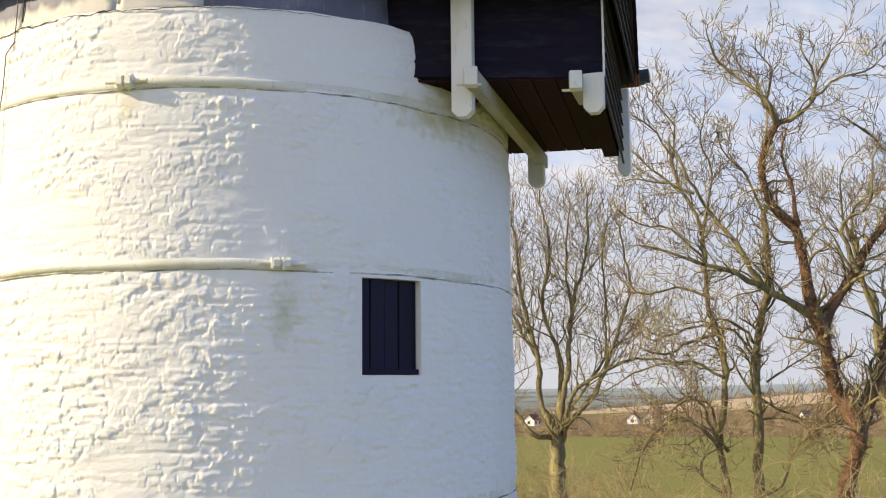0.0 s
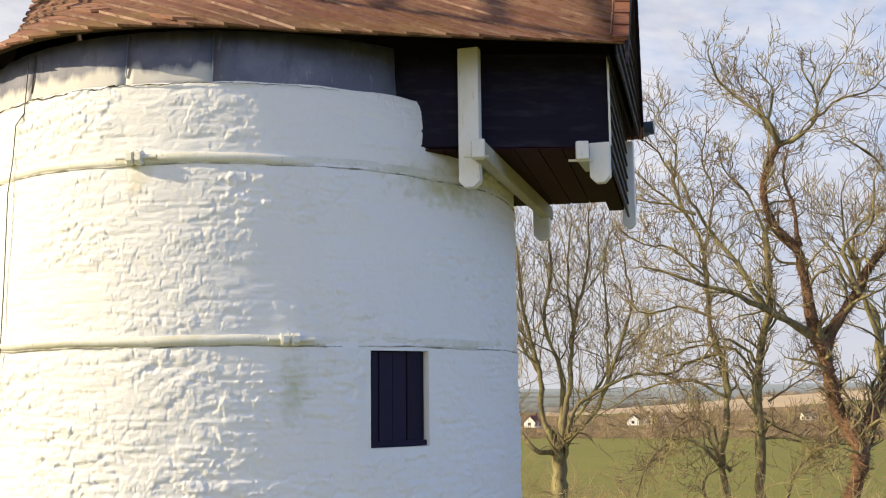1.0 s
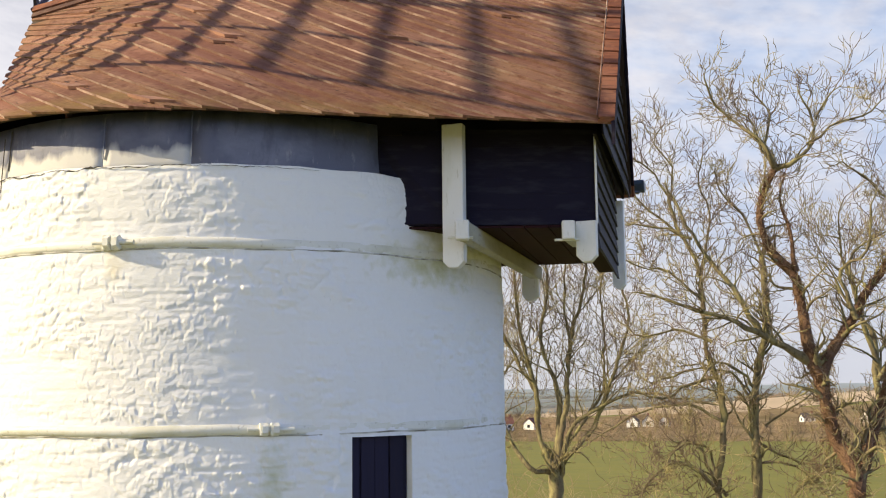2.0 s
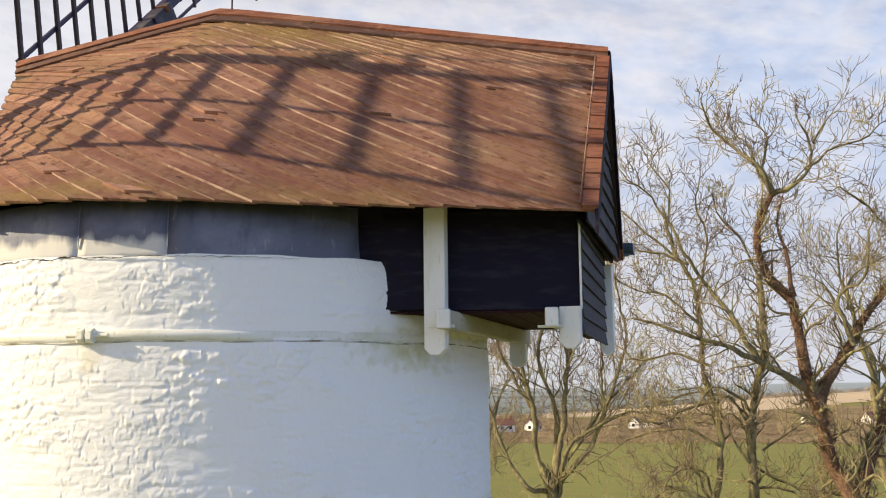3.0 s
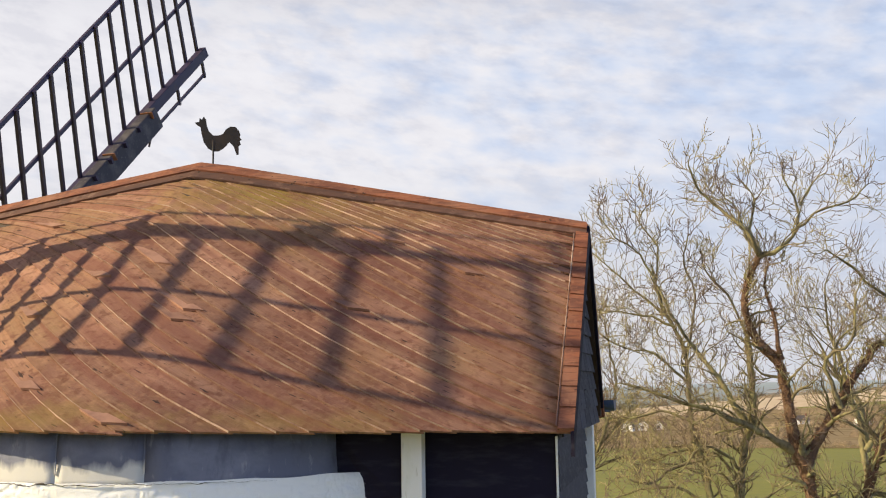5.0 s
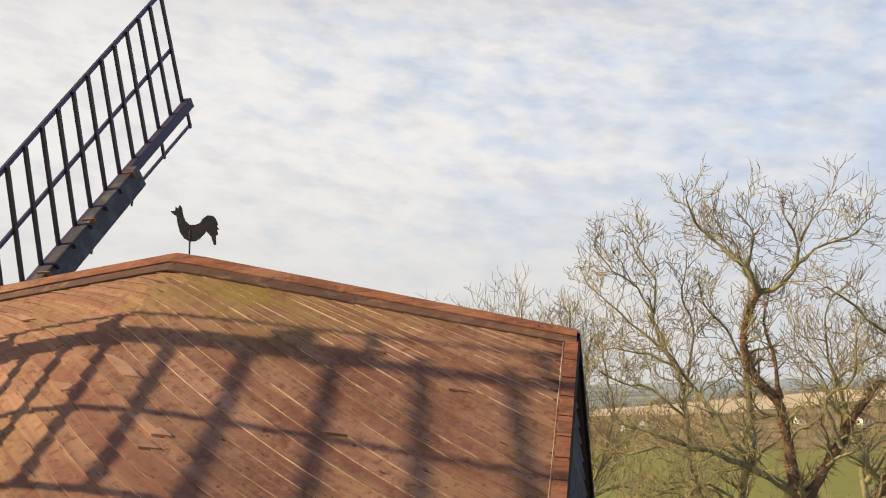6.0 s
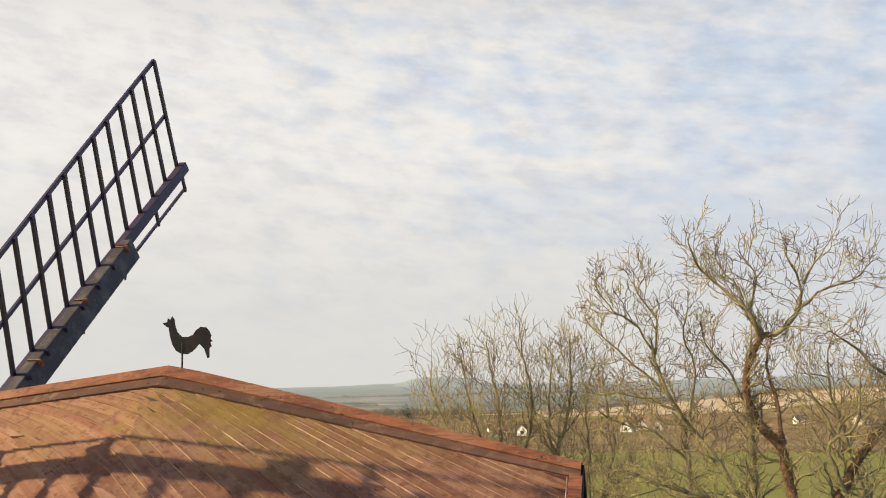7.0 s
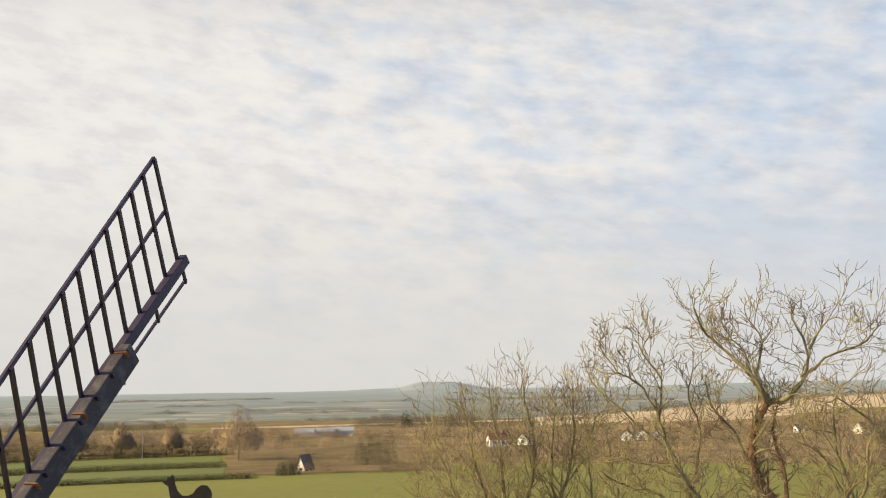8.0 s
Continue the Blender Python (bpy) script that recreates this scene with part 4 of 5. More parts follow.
M_STUBBLE = material("pale_stubble_field", (0.47, 0.38, 0.265), 0.9, grains=[((0.01, 0.01, 0.01), 4, 0.4, 0.65, (0.60, 0.47, 0.33), 0.7), ((0.06, 0.02, 0.05), 4, 0.5, 0.7, (0.36, 0.27, 0.17), 0.5)])
M_SCRUB = material("winter_scrub", (0.40, 0.30, 0.195), 0.95, island=0.15, grains=[((0.05, 0.05, 0.05), 4, 0.4, 0.65, (0.46, 0.365, 0.24), 0.7), ((0.11, 0.11, 0.11), 3, 0.5, 0.66, (0.25, 0.17, 0.11), 0.7)])
M_THICKET = material("dark_winter_thicket", (0.235, 0.17, 0.105), 0.95, island=0.2, grains=[((0.06, 0.06, 0.06), 4, 0.4, 0.65, (0.34, 0.26, 0.165), 0.7), ((0.12, 0.12, 0.12), 3, 0.48, 0.62, (0.11, 0.08, 0.05), 0.8)])
M_HEDGE = material("clipped_hedge", (0.030, 0.028, 0.014), 0.95, island=0.4, grains=[((0.08, 0.08, 0.08), 4, 0.45, 0.65, (0.055, 0.042, 0.022), 0.7)], spec=0.1)
M_EVERGREEN = material("dark_evergreen", (0.022, 0.036, 0.014), 0.9, island=0.4)
M_HOUSE = material("white_rendered_house", (0.80, 0.79, 0.76), 0.7, grains=[(s3(0.4), 4, 0.5, 0.7, (0.7, 0.68, 0.62), 0.5)])
M_SLATE_ROOF = material("grey_roof", (0.10, 0.085, 0.08), 0.8, grains=[(s3(0.5), 4, 0.5, 0.7, (0.15, 0.12, 0.11), 0.5)])
M_TILE_ROOF = material("red_tile_roof", (0.21, 0.095, 0.07), 0.8, grains=[(s3(0.5), 4, 0.5, 0.7, (0.2, 0.07, 0.06), 0.5)])
M_GLASSY = material("dark_window", (0.03, 0.035, 0.045), 0.2)
M_SHED = material("blue_grey_sheeting", (0.36, 0.39, 0.44), 0.6, grains=[(s3(0.2), 4, 0.5, 0.7, (0.4, 0.43, 0.5), 0.5)])
M_POLE = material("grey_pole", (0.32, 0.30, 0.27), 0.8, grains=[(s3(2), 4, 0.5, 0.7, (0.2, 0.18, 0.16), 0.5)])


def smooth01(x, a, b):
    t = np.clip((x - a) / (b - a), 0, 1)
    return t * t * (3 - 2 * t)


def land_z(x, y):
    """Height of the ground: the mill's field falls gently, the plain lies low and rises far off."""
    d = np.hypot(x, y)
    z = -0.032 * np.minimum(d, 320.0)
    z = z - 14.0 * smooth01(d, 320, 1300)
    z = z + 19.5 * smooth01(d, 2000, 4800)
    az = np.degrees(np.arctan2(x, y))
    # a long rise with pale fields on the right
    z = z + 23.0 * smooth01(az, -1, 25) * smooth01(d, 480, 900) * (1 - smooth01(d, 1400, 2600))
    z = z + 1.2 * np.sin(x * 0.011 + 1) * np.sin(y * 0.009) * smooth01(d, 250, 600)
    # the distant hill with its long shoulder, and low hills on the right
    far = smooth01(d, 3300, 4700)
    z = z + 27.0 * smooth01(az, -6.3, -4.5) * (1 - smooth01(az, -3.2, -0.2)) * far
    z = z + 9.0 * smooth01(az, -9.6, -6.8) * (1 - smooth01(az, -4.5, 0.5)) * far
    z = z + 12.0 * smooth01(az, 5, 16) * far
    return z


def land(name, d0, d1, rings, mat, a0=-180.0, a1=180.0, spokes=240, lift=0.0, pick=None, sink=0.0):
    ds = np.geomspace(max(d0, 0.02), d1, rings)
    an = np.radians(np.linspace(a0, a1, spokes + 1))
    D, A = np.meshgrid(ds, an, indexing="ij")
    X, Y = D * np.sin(A), D * np.cos(A)
    Z = land_z(X, Y) + lift - sink * smooth01(D, 1150, 1400)
    verts = np.stack([X, Y, Z], -1).reshape(-1, 3)
    idx = np.arange(rings * (spokes + 1)).reshape(rings, spokes + 1)
    q = np.stack([idx[:-1, :-1], idx[1:, :-1], idx[1:, 1:], idx[:-1, 1:]], -1)
    if pick is not None:
        cx, cy = (X[:-1, :-1] + X[1:, 1:]) / 2, (Y[:-1, :-1] + Y[1:, 1:]) / 2
        q = q[pick(cx, cy)]
    q = q.reshape(-1, 4)
    faces = [tuple(int(v) for v in f[::-1]) for f in q]
    ob = raw(name, verts.tolist(), faces, mat, smooth=True)
    return ob


def distance_material():
    """The plain far off: a patchwork of small fields, hedges and woods, paler with distance."""
    m = bpy.data.materials.new("distant_plain")
    m.use_nodes = True
    nt, ln = m.node_tree.nodes, m.node_tree.links
    b = nt["Principled BSDF"]
    b.inputs["Roughness"].default_value = 1.0
    b.inputs["Specular IOR Level"].default_value = 0.0
    tex = nt.new("ShaderNodeTexCoord")

    def patches(scale, stops):
        mp, vo, sep, ramp = (nt.new("ShaderNode" + k) for k in ("Mapping", "TexVoronoi", "SeparateColor", "ValToRGB"))
        mp.inputs["Scale"].default_value = scale
        vo.inputs["Scale"].default_value = 1.0
        ln.new(tex.outputs["Object"], mp.inputs[0])
        ln.new(mp.outputs[0], vo.inputs[0])
        ln.new(vo.outputs["Color"], sep.inputs[0])
        ln.new(sep.outputs[0], ramp.inputs[0])
        ramp.color_ramp.interpolation = "CONSTANT"
        els = ramp.color_ramp.elements
        while len(els) < len(stops):
            els.new(0.5)
        for e, (p, c) in zip(els, stops):
            e.position, e.color = p, (*c, 1)
        return ramp.outputs[0]

    fields = patches((0.0075, 0.0042, 0.0), [(0.0, (0.17, 0.15, 0.115)), (0.28, (0.20, 0.20, 0.12)), (0.5, (0.17, 0.21, 0.11)), (0.72, (0.25, 0.22, 0.16)), (0.9, (0.40, 0.34, 0.25))])
    woods = patches((0.0055, 0.012, 0.0), [(0.0, (0.105, 0.10, 0.085)), (0.5, (0.16, 0.155, 0.12))])
    nz, mr, mx = nt.new("ShaderNodeTexNoise"), nt.new("ShaderNodeMapRange"), nt.new("ShaderNodeMix")
    mp = nt.new("ShaderNodeMapping")
    mp.inputs["Scale"].default_value = (0.004, 0.014, 0.0)
    nz.inputs["Scale"].default_value, nz.inputs["Detail"].default_value = 1.0, 7
    ln.new(tex.outputs["Object"], mp.inputs[0])
    ln.new(mp.outputs[0], nz.inputs[0])
    mr.inputs["From Min"].default_value, mr.inputs["From Max"].default_value, mr.inputs["To Max"].default_value = 0.47, 0.54, 0.9
    ln.new(nz.outputs["Fac"], mr.inputs[0])
    mx.data_type = "RGBA"
    ln.new(mr.outputs[0], mx.inputs[0])
    ln.new(fields, mx.inputs[6])
    ln.new(woods, mx.inputs[7])
    # haze painted into the colour: the air's pale blue-grey takes over towards the skyline
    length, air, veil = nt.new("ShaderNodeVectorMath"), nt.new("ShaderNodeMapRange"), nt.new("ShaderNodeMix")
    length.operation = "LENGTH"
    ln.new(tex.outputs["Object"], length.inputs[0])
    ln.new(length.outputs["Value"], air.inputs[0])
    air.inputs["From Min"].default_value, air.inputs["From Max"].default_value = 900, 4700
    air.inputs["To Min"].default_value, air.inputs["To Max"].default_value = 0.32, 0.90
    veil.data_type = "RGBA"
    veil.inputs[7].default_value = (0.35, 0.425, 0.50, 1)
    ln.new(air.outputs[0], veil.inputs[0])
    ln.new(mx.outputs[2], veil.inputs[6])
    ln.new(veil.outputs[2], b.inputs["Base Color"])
    return m


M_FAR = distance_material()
ground = tagged(land("ground", 0.02, 4890, 190, M_GRASS, sink=75.0), "green winter grass field falling gently away from the mill", "ground", kind="structure")
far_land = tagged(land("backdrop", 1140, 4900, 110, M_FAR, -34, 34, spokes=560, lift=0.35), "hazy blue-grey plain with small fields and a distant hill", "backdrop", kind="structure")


def stubble(cx, cy):
    d, az = np.hypot(cx, cy), np.degrees(np.arctan2(cx, cy))
    return (d > 665 + 20 * np.sin(az * 0.4)) & (az > 1.6) & (az < 40)


tagged(land("field", 540, 1250, 40, M_STUBBLE, -8, 42, 160, 0.25, stubble), "pale sandy stubble field on a rise beyond the scrub", "field", kind="structure")


def strip_field(name, d0, d1, az0, az1, mat, label):
    tagged(land(name, d0, d1, 8, mat, az0, az1, 40, 0.12), label, "field", kind="structure")


M_GRASS2 = material("bright_pasture", (0.125, 0.155, 0.032), 0.9, grains=[((0.02, 0.02, 0.02), 4, 0.4, 0.65, (0.15, 0.175, 0.042), 0.7)])
strip_field("field", 850, 940, -16, 1.6, M_STUBBLE, "pale stubble strip far off on the plain")
strip_field("field", 250, 306, -40, -15.2, M_GRASS2, "bright green pasture between hedges")
strip_field("field", 318, 366, -40, -15.4, M_GRASS2, "bright green pasture between hedges")


def flat_mesh(name, verts, faces, mat, smooth=False):
    """A mesh straight from arrays of points and equal-sided faces."""
    k = faces.shape[1]
    me = bpy.data.meshes.new(name)
    me.vertices.add(len(verts))
    me.vertices.foreach_set("co", np.ascontiguousarray(verts, dtype=np.float32).ravel())
    me.loops.add(faces.size)
    me.loops.foreach_set("vertex_index", np.ascontiguousarray(faces, dtype=np.int32).ravel())
    me.polygons.add(len(faces))
    me.polygons.foreach_set("loop_start", np.arange(0, faces.size, k, dtype=np.int32))
    me.polygons.foreach_set("loop_total", np.full(len(faces), k, dtype=np.int32))
    if smooth:
        me.polygons.foreach_set("use_smooth", np.ones(len(faces), bool))
    me.update(calc_edges=True)
    me.materials.append(mat)
    return new(name, me)


M_ROUGH = material("brown_rough_ground", (0.28, 0.22, 0.14), 1.0, grains=[((0.05, 0.05, 0.05), 5, 0.4, 0.65, (0.155, 0.125, 0.07), 0.8)], spec=0.0)
strip_field("rough_ground", 301, 379, -15.2, 42, M_ROUGH, "brown rough ground under the scrub")
strip_field("rough_ground", 379, 660, 1.6, 42, M_ROUGH, "brown rough ground under the scrub")
strip_field("rough_ground", 945, 1160, -40, 1.6, M_ROUGH, "brown rough ground on the plain")
strip_field("rough_ground", 380, 845, -40, 1.6, M_ROUGH, "brown rough ground under the scrub")
strip_field("rough_ground", 262, 300, -15.1, -3, M_ROUGH, "brown rough ground under the thicket")


def clump_mesh(rng, centres, mat, name):
    """Many small twigs and leaves in rounded clumps (x, y, z, radius, height, count, size), as one mesh."""
    vs, ns = [], []
    for (x, y, z, rx, rz, count, size) in centres:
        a = rng.random(count) * 2 * np.pi
        e = rng.random(count) ** 0.5
        h = rng.random(count) ** 0.8
        p = np.stack([x + rx * e * np.cos(a), y + rx * e * np.sin(a), z + rz * h * np.sqrt(np.maximum(0.04, 1 - e ** 2))], -1)
        dirs = np.stack([np.cos(a) * e * 0.7, np.sin(a) * e * 0.7, np.full(count, 0.9)], -1) + rng.normal(size=(count, 3)) * 0.45
        dirs /= np.linalg.norm(dirs, axis=1)[:, None]
        side = np.cross(dirs, rng.normal(size=(count, 3)))
        side /= np.linalg.norm(side, axis=1)[:, None] + 1e-6
        ln = (size * (0.6 + 0.9 * rng.random(count)))[:, None]
        wd = ln * (0.05 + 0.06 * rng.random(count))[:, None]
        tri = np.stack([p - side * wd, p + side * wd, p + dirs * ln], 1)
        out = (p - np.array([x, y, z + rz * 0.2])) / np.array([rx, rx, rz]) + rng.normal(size=(count, 3)) * 0.25
        out[:, 2] += 0.25
        out /= np.linalg.norm(out, axis=1)[:, None] + 1e-6
        geo = np.cross(tri[:, 1] - tri[:, 0], tri[:, 2] - tri[:, 0])
        turn = (geo * out).sum(1) < 0
        tri[turn] = tri[turn][:, [1, 0, 2]]
        vs.append(tri.reshape(-1, 3))
        ns.append(np.repeat(out, 3, axis=0))
    v = np.concatenate(vs)
    ob = flat_mesh(name, v, np.arange(len(v)).reshape(-1, 3), mat, True)
    ob.data.normals_split_custom_set_from_vertices(np.concatenate(ns).tolist())
    return ob


rng = np.random.default_rng(11)


def polar(az, d):
    a = radians(az)
    x, y = d * math.sin(a), d * math.cos(a)
    return x, y, float(land_z(np.array(x), np.array(y)))


def hedge(name, az0, az1, d0, d1, width, height, mat, label, gaps=0.0, size=0.4, dens=1.0, uneven=0.5, pack=0.5):
    """A run of rounded clumps of fine twigs; size is the twigs' length in metres."""
    cs = []
    size *= 0.6
    n = max(2, int(abs(az1 - az0) / 57.3 * (d0 + d1) / 2 / (width * pack)))
    for i in range(n):
        f = (i + 0.5) / n
        x, y, z = polar(az0 + (az1 - az0) * f, d0 + (d1 - d0) * f)
        if rng.random() < gaps:
            continue
        hh = height * (1 - uneven / 2 + uneven * rng.random())
        ww = width * (0.8 + 0.4 * rng.random())
        count = int(dens * 1.8 * ww * hh / (size * size * 0.2))
        cs.append((x + rng.normal() * width * 0.1 * uneven, y + rng.normal() * width * 0.4 * uneven, z - 0.2, ww * 0.62, hh, min(count, 2000), size))
    return tagged(clump_mesh(rng, cs, mat, name), label, "hedge", kind="stuff")


SCRUB_LABEL = "bare reddish-brown scrub and small trees beyond the field"
hedge("hedge", -3, 34, 292, 300, 3.0, 2.0, M_SCRUB, "bare brown hedge along the field's far edge", gaps=0.03, size=0.55, uneven=0.9)
hedge("scrub", -3, 36, 330, 400, 6, 4.6, M_SCRUB, SCRUB_LABEL, gaps=0.15, size=0.75, pack=0.7, uneven=0.9)
hedge("scrub", -1, 38, 430, 520, 9, 6.6, M_SCRUB, SCRUB_LABEL, gaps=0.2, size=0.95, pack=0.7, uneven=1.0)
hedge("scrub", 2, 38, 570, 640, 12, 6.5, M_SCRUB, SCRUB_LABEL, gaps=0.35, size=1.1, pack=0.8, uneven=1.0)
hedge("hedge", -36, -13.6, 243, 246, 2.2, 1.7, M_HEDGE, "low dark clipped hedge along the green field", size=0.3, uneven=0.08)
hedge("hedge", -38, -15.2, 309, 313, 2.4, 2.2, M_HEDGE, "dark clipped hedge between pastures", size=0.38, uneven=0.10)
hedge("hedge", -38, -15.0, 370, 376, 4.0, 6.4, M_HEDGE, "dark tall hedge with small trees", size=0.5, uneven=0.5)
hedge("scrub", -40, -12, 425, 460, 10, 8.0, M_THICKET, "bare brown trees beyond the pastures", gaps=0.15, size=0.7, pack=0.45, uneven=0.9)
hedge("thicket", -13.4, -3.6, 262, 268, 7.0, 4.4, M_THICKET, "bare brown thicket at the corner of the field", size=0.4, uneven=1.1, pack=0.45)
hedge("thicket", -15.0, -2.0, 290, 325, 12, 8.6, M_THICKET, "bare brown thicket at the corner of the field", gaps=0.05, size=0.5, uneven=1.1, pack=0.4)


def round_tree(az, d, wide, high):
    """A far bare tree as a feathery dome of fine twigs over a short bole."""
    x, y, z = polar(az, d)
    cs = [(x, y, z + high * 0.16, wide * 0.42, high * 0.84, 2200, 0.8)]
    for k in range(7):
        a = k * 2.4
        cs.append((x + math.cos(a) * wide * 0.3, y + math.sin(a) * wide * 0.3, z + high * (0.12 + 0.2 * hash01(k, 3)), wide * 0.26, high * (0.4 + 0.18 * hash01(k, 8)), 900, 0.7))
    top = tagged(empty("tree", (x, y, z)), "tall bare feathery brown tree beyond the thicket", "tree", group="far trees by the thicket")
    crown = clump_mesh(rng, cs, M_SCRUB, "crown")
    bole = part("trunk", rod_bm((x, y, z - 0.5), (x, y, z + high * 0.5), 0.35, 7), M_ROUGH, top)
    crown.parent = top
    crown.matrix_parent_inverse = top.matrix_world.inverted()


round_tree(-14.5, 345, 15.0, 17.5)
round_tree(-20.6, 395, 9.0, 11.5)
round_tree(-18.0, 400, 8.0, 10.5)
round_tree(-22.9, 397, 8.5, 10.0)
hedge("evergreen", -8.0, -6.2, 300, 304, 3.5, 9.6, M_EVERGREEN, "dark evergreen trees in the thicket", size=0.5, uneven=0.6, dens=3.0)
hedge("evergreen", -12.3, -11.3, 255, 257, 2.6, 3.4, M_EVERGREEN, "dark evergreen bushes beside the white house", size=0.4, dens=3.0)
hedge("evergreen", -5.6, -5.1, 700, 705, 6, 12.0, M_EVERGREEN, "dark evergreen clump far off on the plain", size=0.9, dens=3.0)

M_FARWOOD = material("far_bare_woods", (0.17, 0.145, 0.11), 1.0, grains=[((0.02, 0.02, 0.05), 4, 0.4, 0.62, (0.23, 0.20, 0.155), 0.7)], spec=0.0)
# paler, greyer copy: distance haze put into the woods' colour
M_HAZED_WOOD = material("hazed_bare_woods", (0.26, 0.265, 0.255), 1.0, grains=[((0.01, 0.01, 0.05), 4, 0.4, 0.62, (0.32, 0.325, 0.31), 0.7)], spec=0.0)


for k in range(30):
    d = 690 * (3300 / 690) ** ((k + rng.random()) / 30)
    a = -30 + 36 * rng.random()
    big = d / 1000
    hedge("treeline", a, a + 2 + 8 * rng.random(), d, d * (0.97 + 0.08 * rng.random()), 12 * big, 4.0 + 3.0 * rng.random(), M_FARWOOD if d < 1050 else M_HAZED_WOOD, "far bare hedgerow or wood on the plain", gaps=0.25, size=1.3 * big, uneven=0.9, pack=0.55)
hedge("scrub", -15, 1.6, 400, 440, 10, 3.6, M_SCRUB, SCRUB_LABEL, gaps=0.2, size=0.8, uneven=1.2)
hedge("scrub", -32, -2.5, 500, 515, 10, 4.2, M_SCRUB, "bare brown hedgerow on the plain", gaps=0.25, size=0.9, uneven=1.0)
hedge("scrub", -32, 1.6, 600, 640, 11, 3.0, M_SCRUB, "bare brown hedgerow on the plain", gaps=0.4, size=1.0, uneven=1.0)
hedge("scrub", 3.0, 39, 1190, 1215, 16, 5.0, M_FARWOOD, "bare brown wood along the top of the stubble", gaps=0.45, size=1.8, uneven=0.9)
hedge("scrub", 9.0, 39, 850, 960, 9, 4.0, M_SCRUB, "bare brown hedge across the stubble", gaps=0.45, size=1.3, uneven=0.9)


def house(az, d, w, dep, wall_h, roof_h, turn, roof_mat, label, sink=0.0, stack=True):
    """A small gabled house with windows and a chimney."""
    x, y, z = polar(az, d)
    z -= sink
    w, dep, wall_h, roof_h = w * 0.58, dep * 0.58, wall_h * 0.55, roof_h * 0.58
    base = empty("house", (x, y, z))
    tagged(base, label, "house")
    m = Matrix.Translation((x, y, z)) @ Matrix.Rotation(radians(turn), 4, "Z")
    T = lambda a, b, c: m @ Vector((a, b, c))
    part("wall", prism_bm([T(-w / 2, -dep / 2, -1), T(-w / 2, -dep / 2, wall_h), T(-w / 2, 0, wall_h + roof_h), T(-w / 2, dep / 2, wall_h), T(-w / 2, dep / 2, -1)], m.to_3x3() @ Vector((w, 0, 0))), M_HOUSE, base)
    for sg in (-1, 1):
        ov = 0.4
        a, b = T(-w / 2 - ov, sg * (dep / 2 + ov), wall_h - ov * roof_h / dep * 2), T(-w / 2 - ov, 0, wall_h + roof_h + 0.12)
        c, e = T(w / 2 + ov, 0, wall_h + roof_h + 0.12), T(w / 2 + ov, sg * (dep / 2 + ov), wall_h - ov * roof_h / dep * 2)
        part("roof", prism_bm([a, b, c, e], (0, 0, 0.18)), roof_mat, base)
    for i in (-1, 1):
        part("window", box_bm(m @ Matrix.Translation((i * w * 0.25, -dep / 2 - 0.02, wall_h * 0.55)), (1.2, 0.1, 1.2)), M_GLASSY, base)
    part("window", box_bm(m @ Matrix.Translation((-w / 2 - 0.02, 0, wall_h * 0.6)), (0.1, 1.2, 1.2)), M_GLASSY, base)
    if stack:
        part("chimney", box_bm(m @ Matrix.Translation((w * 0.4, 0, wall_h + roof_h + 0.4)), (0.7, 0.7, 1.6)), M_TILE_ROOF, base)


house(6.7, 440, 11, 8, 4.5, 3.5, 75, M_SLATE_ROOF, "white-rendered gabled house among bare scrub")
house(7.5, 452, 12, 8, 4.5, 3.8, 80, M_SLATE_ROOF, "white-rendered gabled house among bare scrub")
house(8.4, 460, 9, 7, 4.2, 3.2, 70, M_TILE_ROOF, "white-rendered gabled house among bare scrub")
house(-0.4, 400, 12, 8, 5.2, 3.4, 20, M_TILE_ROOF, "long white house behind the hedge")
house(1.2, 410, 10, 8, 4.5, 3.4, 60, M_TILE_ROOF, "white house with red tiled roof behind the hedge")
house(18.7, 505, 12, 9, 4.5, 4.5, 35, M_TILE_ROOF, "white-gabled house with a red tiled roof on the rise")
house(15.7, 520, 10, 8, 4.0, 3.0, 10, M_SLATE_ROOF, "grey-roofed house on the rise")
house(-10.9, 276, 6.0, 4.4, 4.4, 4.8, 62, M_SLATE_ROOF, "steep white gable in the thicket", 1.2, False)

# a long greenhouse-like shed far off
sx, sy, sz = polar(-11.0, 540)
shed = tagged(empty("shed", (sx, sy, sz)), "low blue-grey roofed farm sheds far off", "shed")
for i in range(3):
    m = Matrix.Translation((sx + i * 9, sy + i * 8, sz + 0.5)) @ Matrix.Rotation(radians(8), 4, "Z")
    part("bay", prism_bm([m @ Vector(p) for p in ((-5, -6, -3), (-5, -6, 1.6), (-5, 0, 3.4), (-5, 6, 1.6), (-5, 6, -3))], (10, 2, 0)), M_SHED, shed)

for az, d, h in ((-19.5, 340, 9.8), (-22.05, 405, 9.2)):
    x, y, z = polar(az, d)
    pl = tagged(empty("utility_pole", (x, y, z)), "thin grey wooden utility pole beside the hedge", "utility pole", group="utility poles")
    part("pole", rod_bm((x, y, z - 0.3), (x, y, z + h), 0.11, 8), M_POLE, pl)
    part("cross_arm", box_bm(Matrix.Translation((x, y, z + h - 0.5)), (1.8, 0.12, 0.14)), M_POLE, pl)

